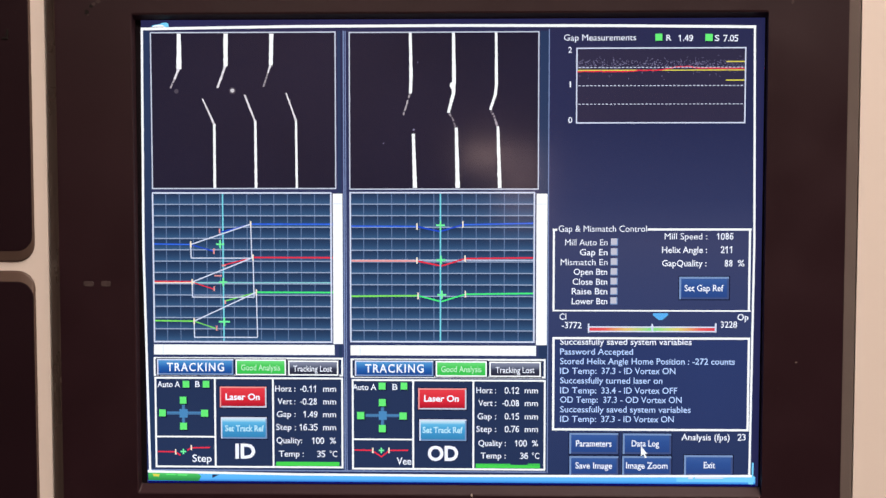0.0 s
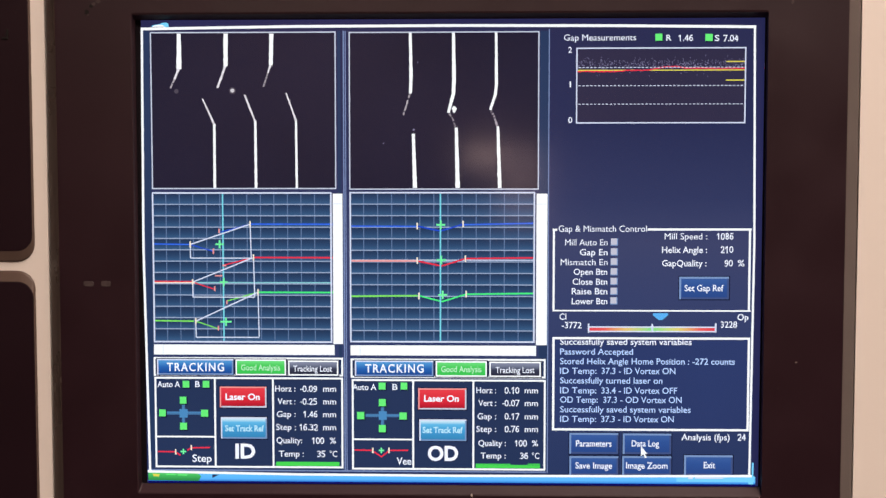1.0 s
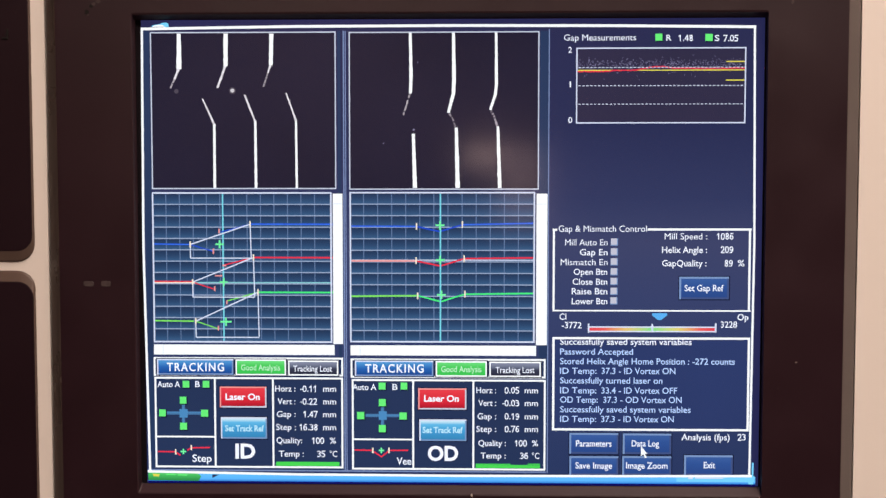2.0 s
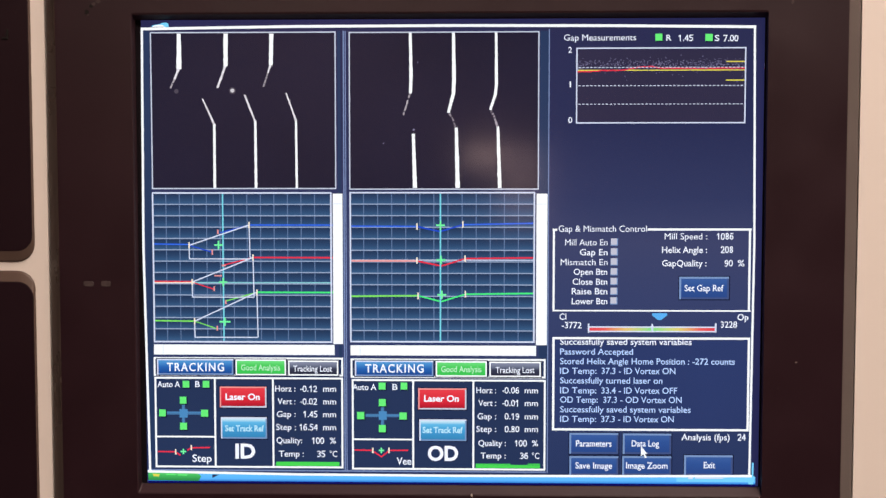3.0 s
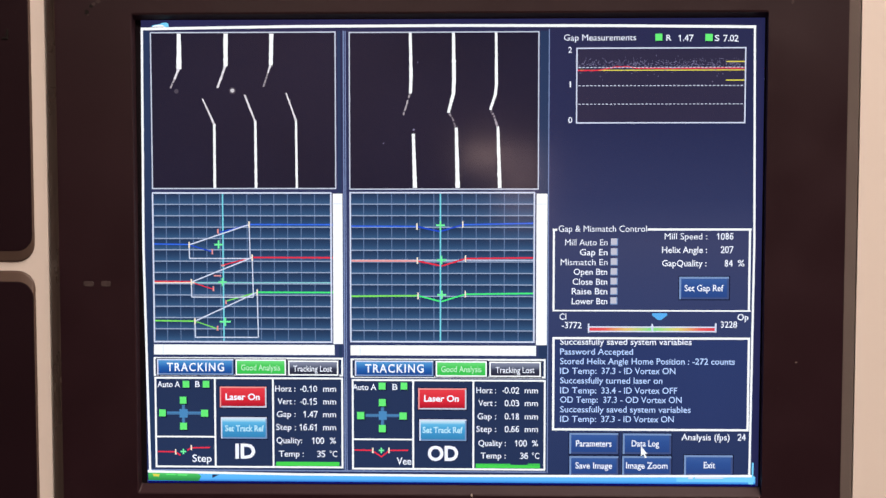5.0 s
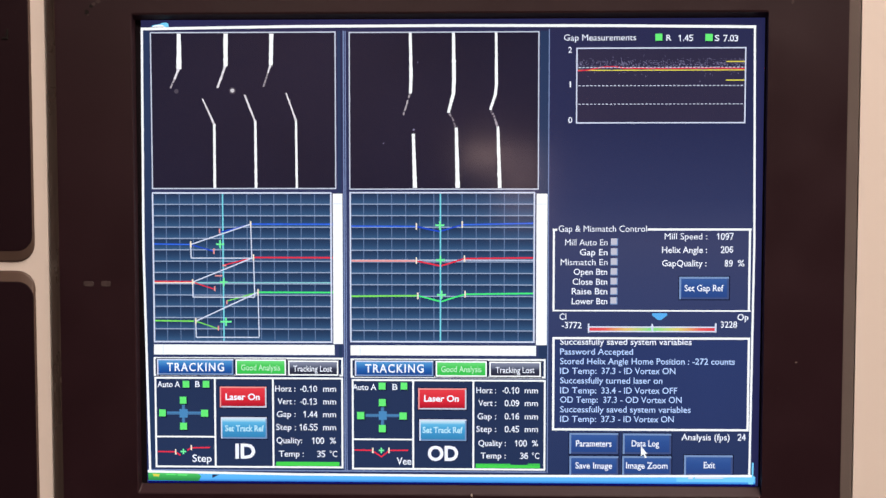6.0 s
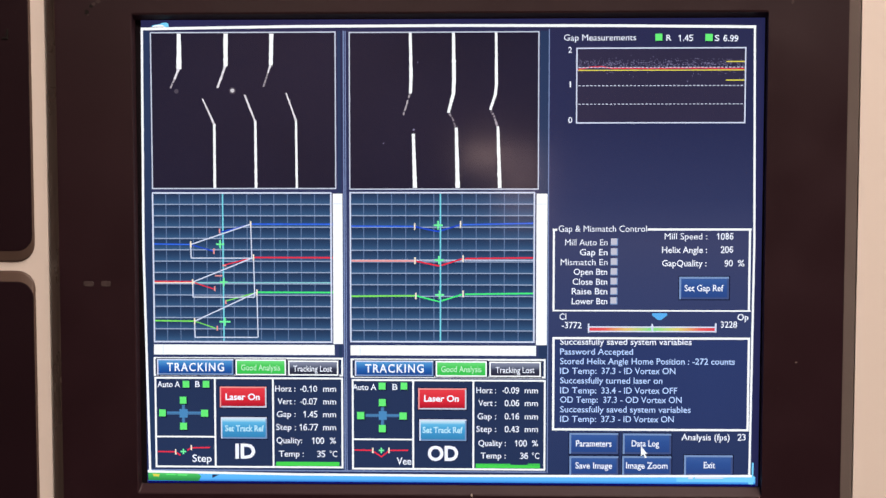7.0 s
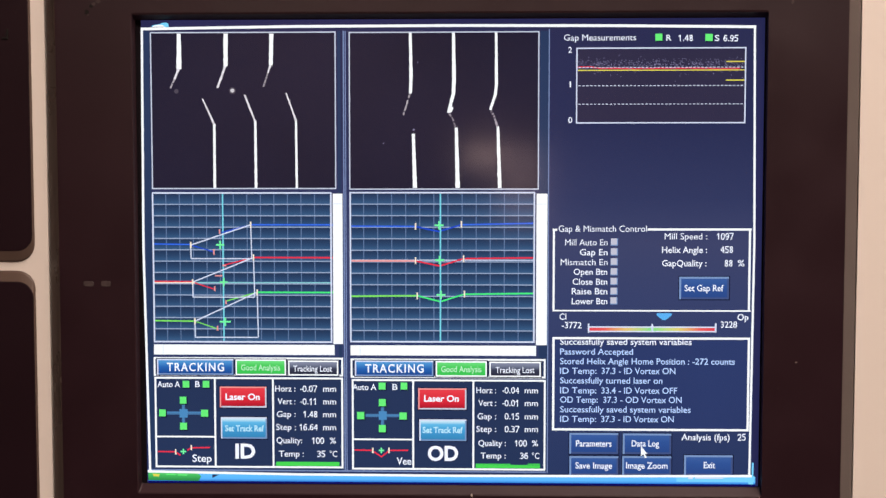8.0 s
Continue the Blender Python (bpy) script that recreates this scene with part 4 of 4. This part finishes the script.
# ---- changing numbers: each digit is laid out of the same short strokes, which slide and turn into the next digit ----
SHAPES = {
    "0": ((.5, 1), (.16, .88), (.02, .5), (.16, .12), (.5, 0), (.84, .12), (.98, .5), (.84, .88), (.5, 1)),
    "1": ((.14, .76), (.56, 1), (.56, 0)),
    "2": ((.06, .8), (.26, .98), (.7, .99), (.92, .76), (.8, .5), (.04, 0), (1, 0)),
    "3": ((.05, .93), (.5, 1), (.9, .8), (.72, .57), (.4, .53), (.8, .47), (.96, .25), (.6, .01), (.02, .07)),
    "4": ((.74, 0), (.74, 1), (0, .32), (1, .32)),
    "5": ((.92, 1), (.14, 1), (.1, .57), (.6, .6), (.96, .36), (.8, .07), (.4, 0), (.03, .07)),
    "6": ((.9, .95), (.5, 1), (.12, .7), (.03, .3), (.3, .02), (.74, .03), (.97, .3), (.74, .57), (.34, .57), (.06, .38)),
    "7": ((0, 1), (.98, 1), (.3, 0)),
    "8": ((.5, .54), (.12, .73), (.2, .95), (.5, 1), (.8, .95), (.88, .73), (.5, .54), (.03, .3), (.2, .04), (.5, 0), (.8, .04), (.97, .3), (.5, .54)),
    "9": ((.1, .05), (.5, 0), (.88, .3), (.97, .7), (.7, .98), (.26, .97), (.03, .7), (.26, .43), (.66, .43), (.94, .62))}
PIECES, DIGIT_W, DIGIT_STEP, DOT_STEP, MINUS_STEP, PEN = 11, 1.66, 2.13, 1.05, 1.3, 0.46


def along(points, s):
    for a, b in zip(points, points[1:]):
        d = math.dist(a, b)
        if s <= d + 1e-9:
            return (a[0] + (b[0] - a[0]) * s / d, a[1] + (b[1] - a[1]) * s / d)
        s -= d
    return points[-1]


def digit_points(ch, at, cap):
    return [(at[0] + x * DIGIT_W, at[1] + y * cap) for x, y in SHAPES[ch]]


def laid_out(ch, at, cap):
    """Centre and slope of each stroke of a digit."""
    pts = digit_points(ch, at, cap)
    total = sum(math.dist(a, b) for a, b in zip(pts, pts[1:]))
    ends = [along(pts, total * i / PIECES) for i in range(PIECES + 1)]
    return [((a[0] + b[0]) / 2, (a[1] + b[1]) / 2, math.degrees(math.atan2(b[1] - a[1], b[0] - a[0]))) for a, b in zip(ends, ends[1:])]


def capsule(a, b, w):
    t = math.atan2(b[1] - a[1], b[0] - a[0])
    return [(p[0] + w / 2 * math.cos(t + o + i * math.pi / 4), p[1] + w / 2 * math.sin(t + o + i * math.pi / 4)) for p, o in ((b, -math.pi / 2), (a, math.pi / 2)) for i in range(5)]


def stroke_mesh(length):
    me = bpy.data.meshes.new("digit_stroke")
    ring = capsule((-length / 2, 0), (length / 2, 0), PEN)
    me.from_pydata([(u * 0.001, 0, v * 0.001) for u, v in ring], [], [list(range(len(ring)))])
    me.materials.append(TEXT_WHITE)
    return me


DIGIT_STROKE, MINUS_STROKE = stroke_mesh(0.62), stroke_mesh(0.75)


def keep_rows(places, times):
    """Rows that hold each place and pass to the next one within a tenth of a second, halfway between two readings."""
    def at(p, turn):
        return pose(p[0], p[1], p[3], 0, -turn, 0)

    turn, now = places[0][2], 0.0
    rows = [(0.0, at(places[0], turn)), (1 / 30, at(places[0], turn))]
    for (p, t0), (q, t1) in zip(zip(places, times), zip(places[1:], times[1:])):
        if q == p:
            continue
        step = (q[2] - turn + 90) % 180 - 90
        m = (t0 + t1) / 2 - 1 / 30 if t1 - t0 > 0.15 else t0 + 0.01
        if m - now > 0.12:
            rows.append((m - 1 / 30, at(p, turn)))
        rows.append((m, at(p, turn)))
        rows.append((m + 1 / 30, pose((p[0] + q[0]) / 2, p[1], (p[3] + q[3]) / 2, 0, -turn - step / 2, 0)))
        turn += step
        now = m + 2 / 30
        rows.append((now, at(q, turn)))
        if now < 7.85 and t1 - t0 > 0.15:
            rows.append((now + 1 / 30, at(q, turn)))
    rows.append((8.0, at(places[-1], turn)))
    return rows


TIMES = [float(t) for t in "0 .5 1 1.5 2.8 3 3.5 4 4.5 4.7 5.8 6 6.5 7 7.5 8".split()]
STROKES = []


def number(label, readings, right, base, cap=2.9, times=TIMES):
    """A reading under its lettered label, set flush right; only the signs that change are made of loose strokes."""
    words = readings.split()
    words = words if len(words) > 1 else words * len(times)
    cells, x = [], right
    body = [w.lstrip("-") for w in words]
    still = []
    for i in range(1, len(body[0]) + 1):
        chars = [w[-i] for w in body]
        x -= DOT_STEP if chars[0] == "." else DIGIT_STEP
        if chars[0] == ".":
            still.append(disc((x + DIGIT_STEP - DIGIT_W + 0.1, base + 0.26), 0.31, 8))
        elif len(set(chars)) == 1:
            pts = digit_points(chars[0], (x + 0.23, base), cap)
            still += [capsule(a, b, PEN) for a, b in zip(pts, pts[1:])]
        else:
            cells.append((x + 0.23, chars))
    if still:
        # each sign a hair above the last, so that no two lie in one plane
        me = bpy.data.meshes.new("digits")
        verts, faces = [], []
        for n, ring in enumerate(still):
            faces.append(list(range(len(verts), len(verts) + len(ring))))
            verts += [(u * 0.001, -8 * LAYER - n * 2e-6, v * 0.001) for u, v in ring]
        me.from_pydata(verts, [], faces)
        me.materials.append(TEXT_WHITE)
        tagged(new("digits", me), "white digits").parent = label
    for x0, chars in cells:
        spots = [laid_out(c, (x0, base), cap) for c in chars]
        for i in range(PIECES):
            ob = new("digit_stroke", DIGIT_STROKE)
            ob.parent = label
            STROKES.append((ob, [(s[i][0] * 0.001, -8 * LAYER - i * 2e-6, s[i][2], s[i][1] * 0.001) for s in spots], times))
    if any(w.startswith("-") for w in words):
        ob = new("minus_stroke", MINUS_STROKE)
        ob.parent = label
        # without a sign the stroke lies in the foot of the first digit
        on, off = (x - 0.5, base + cap * 0.4), (x + 0.23 + DIGIT_W / 2, base + 0.08)
        STROKES.append((ob, [((on if w.startswith("-") else off)[0] * 0.001, -8 * LAYER - 4e-5, 0.0, (on if w.startswith("-") else off)[1] * 0.001) for w in words], times))


def label_of(text, x0, base, x1, cap=2.928):
    return caption(text, (x0, base), x1, cap, TEXT_WHITE, monitor, 6, 0.004, "reading")


number(label_of("Horz :", -86.93, -69.59, -76.73), "-0.11 -0.12 -0.09 -0.11 -0.10 -0.12 -0.30 -0.11 -0.19 -0.10 -0.09 -0.10 -0.07 -0.10 -0.07 -0.07", -65.75, -69.59)
number(label_of("Vert :", -85.71, -75.99, -76.78), "-0.28 -0.35 -0.25 -0.22 -0.08 -0.02 0.15 -0.08 -0.00 -0.15 -0.12 -0.13 -0.11 -0.07 -0.11 -0.11", -65.79, -75.99)
number(label_of("Gap :", -86.19, -82.41, -76.69), "1.49 1.46 1.46 1.47 1.46 1.45 1.45 1.47 1.47 1.47 1.44 1.44 1.44 1.45 1.45 1.48", -65.6, -82.41)
number(label_of("Step :", -86.53, -88.97, -76.59), "16.35 16.30 16.32 16.38 16.51 16.54 16.60 16.52 16.52 16.61 16.58 16.55 16.64 16.77 16.79 16.64", -65.5, -88.97)
number(label_of("Quality:", -86.44, -95.68, -73.52), "100", -62.4, -95.68)
number(label_of("Temp :", -85.22, -102.41, -72.71), "35", -61.85, -102.41)
number(label_of("Horz :", 13.51, -69.99, 23.33), "0.12 0.14 0.10 0.05 0.07 -0.06 -0.00 0.03 0.16 -0.02 -0.03 -0.10 -0.04 -0.09 -0.07 -0.04", 34.9, -69.99)
number(label_of("Vert :", 14.50, -76.36, 23.35), "-0.08 -0.07 -0.07 -0.03 -0.04 -0.01 -0.00 0.00 0.06 0.03 0.10 0.09 0.08 0.06 0.06 -0.01", 34.92, -76.36)
number(label_of("Gap :", 14.09, -83.03, 23.37), "0.15 0.16 0.17 0.19 0.19 0.19 0.18 0.18 0.17 0.18 0.16 0.16 0.16 0.16 0.15 0.15", 34.95, -83.03)
number(label_of("Step :", 13.54, -89.42, 23.39), "0.76 0.75 0.76 0.76 0.82 0.80 0.80 0.72 0.65 0.66 0.51 0.45 0.45 0.43 0.38 0.37", 34.97, -89.42)
number(label_of("Quality :", 14.54, -96.53, 28.18), "100", 38.8, -96.53)
number(label_of("Temp :", 15.68, -102.80, 28.20), "36", 39.4, -102.80)
number(label_of("R", 105.60, 103.25, 108.07, 2.789), "1.49 1.48 1.46 1.48 1.46 1.45 1.45 1.47 1.47 1.47 1.44 1.45 1.44 1.45 1.46 1.48", 118.6, 103.09, 2.8)
number(label_of("S", 128.98, 103.03, 131.17, 2.789), "7.05 7.05 7.04 7.05 7.00 7.00 7.00 7.02 7.02 7.02 7.04 7.03 7.02 6.99 6.96 6.95", 140.45, 102.88, 2.8)
LATE = TIMES[:14] + [7.1, 7.2, 7.3, 7.4, 7.5, 7.6, 7.7, 7.8, 7.9, 8.0]
number(label_of("Mill Speed :", 105.82, 6.51, 126.53, 3.068), "1086 " * 10 + "1097 " * 3 + "1086 " * 6 + "1097 " * 5, 139.5, 6.53, 3.0, LATE)
number(label_of("Helix Angle :", 104.65, -0.16, 126.61, 3.068), "211 210 210 209 208 208 208 208 207 207 207 206 206 206 206 205 270 270 339 395 435 473 473 458", 139.45, 0.01, 3.0, LATE)
number(label_of("GapQuality :", 104.72, -6.71, 126.42, 3.068), "88 90 90 89 90 90 61 69 54 84 89 89 89 90 89 88", 139.3, -6.67, 3.0)
number(label_of("Analysis (fps)", 115.12, -93.06, 138.93, 3.068), "23 25 24 23 24 24 23 24 24 24 24 24 24 23 23 25", 146.9, -92.91, 3.0)


# ---- indicators that change colour: small tiles, green on one side and grey on the other, which turn over ----
def flip_tile(parent, a, b, front, back, layer, label):
    w, h = abs(b[0] - a[0]) * 0.0005, abs(b[1] - a[1]) * 0.0005
    me = bpy.data.meshes.new("flip_tile")
    d = 0.00002
    verts = [(sx * w, y, sz * h) for y in (-d, d) for sx, sz in ((-1, -1), (1, -1), (1, 1), (-1, 1))]
    me.from_pydata(verts, [], [(0, 1, 2, 3), (7, 6, 5, 4), (0, 4, 5, 1), (1, 5, 6, 2), (2, 6, 7, 3), (3, 7, 4, 0)])
    me.materials.append(front)
    me.materials.append(back)
    for i, f in enumerate(me.polygons):
        f.material_index = 0 if i == 0 else 1
    ob = tagged(new("flip_tile", me), label)
    ob.parent = parent
    at = ((a[0] + b[0]) * 0.0005, -layer * LAYER, (a[1] + b[1]) * 0.0005)
    return ob, at


FLIPS = []


def turning(tile, spans):
    """Rows for a tile that shows its back during the given spans."""
    ob, (x, y, z) = tile
    rows, turn = [(0.0, pose(x, y, z))], 0
    for t0, t1 in spans:
        for t, way in ((t0, 1), (t1, -1)):
            rows.append((t - 4 / 30, pose(x, y, z, 0, 0, turn)))
            for k in range(4):
                rows.append((t + (k - 3) / 30, pose(x, y, z, 0, 0, turn + way * 60 * k)))
            turn += way * 180
            if t < 7.7:
                rows.append((t + 1 / 30, pose(x, y, z, 0, 0, turn)))
    rows.append((8.0, pose(x, y, z, 0, 0, turn)))
    FLIPS.append((ob, rows))


for a, b in CHART_LIGHTS:
    turning(flip_tile(chart, a, b, LED_GREEN, SPECK, 7, "green indicator that turns grey"), [(4.4, 4.67)])
turning(flip_tile(open_box, (79.55, -9.39 - 1.394), (82.49, -9.39 + 1.729), CHECK_GREY, LED_GREEN, 6.2, "pale grey face that turns green"), [(7.2, 7.8)])


tip = (95.19, -96.15)
flat("mouse_arrow", [[tip, (tip[0] + 3.207, tip[1] - 3.765), (tip[0] + 1.952, tip[1] - 3.765), (tip[0] + 2.928, tip[1] - 5.717), (tip[0] + 2.092, tip[1] - 5.996), (tip[0] + 1.171, tip[1] - 4.044), (tip[0], tip[1] - 5.020)]],
     WHITE, monitor, 10, "white mouse arrow")


def motions():
    px = 0.279 * 0.001
    shifts = {
        "blue": [(0, 0, 0), (0.3, 0, 0), (0.4, 1, 0), (0.5, -1.5, 0), (0.7, -4, 0), (0.8, -1, 0), (1, -1, 0), (1.5, -1.5, 0), (2.8, 0, -0.6), (3, -3, -1.5), (3.2, -2, -1), (3.5, -7.5, -1.5), (3.8, -3, -1), (4, 0, 0), (4.5, -3, -1), (5.8, -1, 0), (6, 0, 0), (7, 0, 0), (7.5, 0, 0), (8, 0, -1)],
        "red": [(0, 0, 0), (0.5, 1, 0), (1.5, 1, 0), (2.8, 0.5, 0), (3, 0, 0), (3.2, -0.5, 0), (3.5, -4.5, -0.8), (3.8, -1, 0), (4, 1, 0), (4.5, -1.6, 0), (5.8, 0.5, 0), (6, 1, 0), (7, 1, 0), (7.5, 1, 0.8), (8, 1, 0)],
        "green": [(0, 0, 0), (0.2, 0.5, 0), (0.5, 3, 0), (1.5, 3, 0), (2.8, 2, 0), (3, 1, 0), (3.5, -2, -0.8), (4, 4, 0), (4.5, 1.5, 0), (5.8, 2, 0), (6, 3, 0), (6.5, 1, 0.8), (7, 1, 0), (7.5, 3, 0), (8, 1.5, 0)],
        "vee_blue": [(0, 0, 0), (1, 0.5, 0.8), (1.5, -1, 0), (3, 0, 0), (3.5, -1, 0), (4.5, 0, 0), (6, -1, 0), (6.5, -3, 0.6), (7, -4, 0), (8, -2.5, 0)],
        "vee_red": [(0, 0, 0), (1, 0.5, 0), (1.5, -2, 0), (3, 0, 0), (3.5, -1.5, 0), (4.5, 0.8, 0), (6, -1, 0), (6.5, -3, 0), (7, -3.5, 0), (8, -2.5, 0)],
        "vee_green": [(0, 0, 0), (1, 1.5, 0), (1.5, -1, 0), (3, 0, 0), (3.5, -1, 0), (4.5, 0, 0), (6, -0.5, 0), (6.5, -1.5, 0), (7, -4, 0), (8, -1.5, 0)],
    }
    for key, rows in shifts.items():
        for ob in MOVING[key]:
            walk(ob, [(t, pose(dx * px, 0, dz * px)) for t, dx, dz in rows])
    # the chart scrolls steadily to the left
    for ob in (gap_line, gap_points):
        walk(ob, [(0, pose(0, 0, 0)), (4, pose(-86 * px, 0, 0)), (8, pose(-172 * px, 0, 0))])
    walk(pointer, [(t, pose(dx * px, 0, 0)) for t, dx in ((0, 1.5), (1, 1.5), (1.5, 0), (3, 0), (6, 0), (7, 0), (7.2, 0), (7.3, 1), (7.4, 2.6), (7.5, 4), (7.6, 6), (7.7, 8.8), (7.8, 9), (7.9, 8.8), (8, 8))])
    for ob, places, times in STROKES:
        walk(ob, keep_rows(places, times))
    for ob, rows in FLIPS:
        walk(ob, rows)
    # a spark runs along one laser line, and is lost in its bright part in between
    home, low, mid = (2.19, 93.36), (3.74, 46.48), (1.37, 70.80)
    stops = [(0, (1.36, 81.82)), (0.1, home), (0.3, home), (0.5, (1.64, 71.35)), (0.6, home), (0.9, home), (1.0, (2.47, 70.25)), (1.1, low), (1.2, low), (1.3, (1.65, 64.73)), (1.5, low), (2.8, low), (4.0, low), (4.2, (0.81, 71.35)),
             (4.4, home), (6.0, home), (7.8, home), (8.0, (0.81, 70.53))]
    rest, bend, foot = (24.45, 38.14), (20.34, 71.58), (24.69, 50.33)
    hold = [(0, rest), (0.03, rest), (0.1, bend), (0.17, rest), (0.53, rest), (0.6, bend), (0.67, rest), (0.7, rest), (3.7, rest), (3.77, foot), (3.83, foot), (3.9, rest), (4.0, rest), (5.7, rest), (5.77, bend), (5.83, bend), (5.9, rest),
            (6.0, rest), (6.33, rest), (6.4, bend), (6.47, rest), (6.5, rest), (8.0, rest)]
    walk(bend_spark, [(t, pose(u * 0.001, 0, v * 0.001)) for t, (u, v) in hold])
    rest, end = (-17.28, 37.62), (-22.37, 71.40)
    walk(end_spark, [(t, pose(u * 0.001, 0, v * 0.001)) for t, (u, v) in ((0, rest), (0.03, rest), (0.1, end), (0.2, end), (0.27, rest), (0.3, rest), (8.0, rest))])
    walk(glint, [(t, pose(u * 0.001, 0, v * 0.001)) for t, (u, v) in stops])


motions()
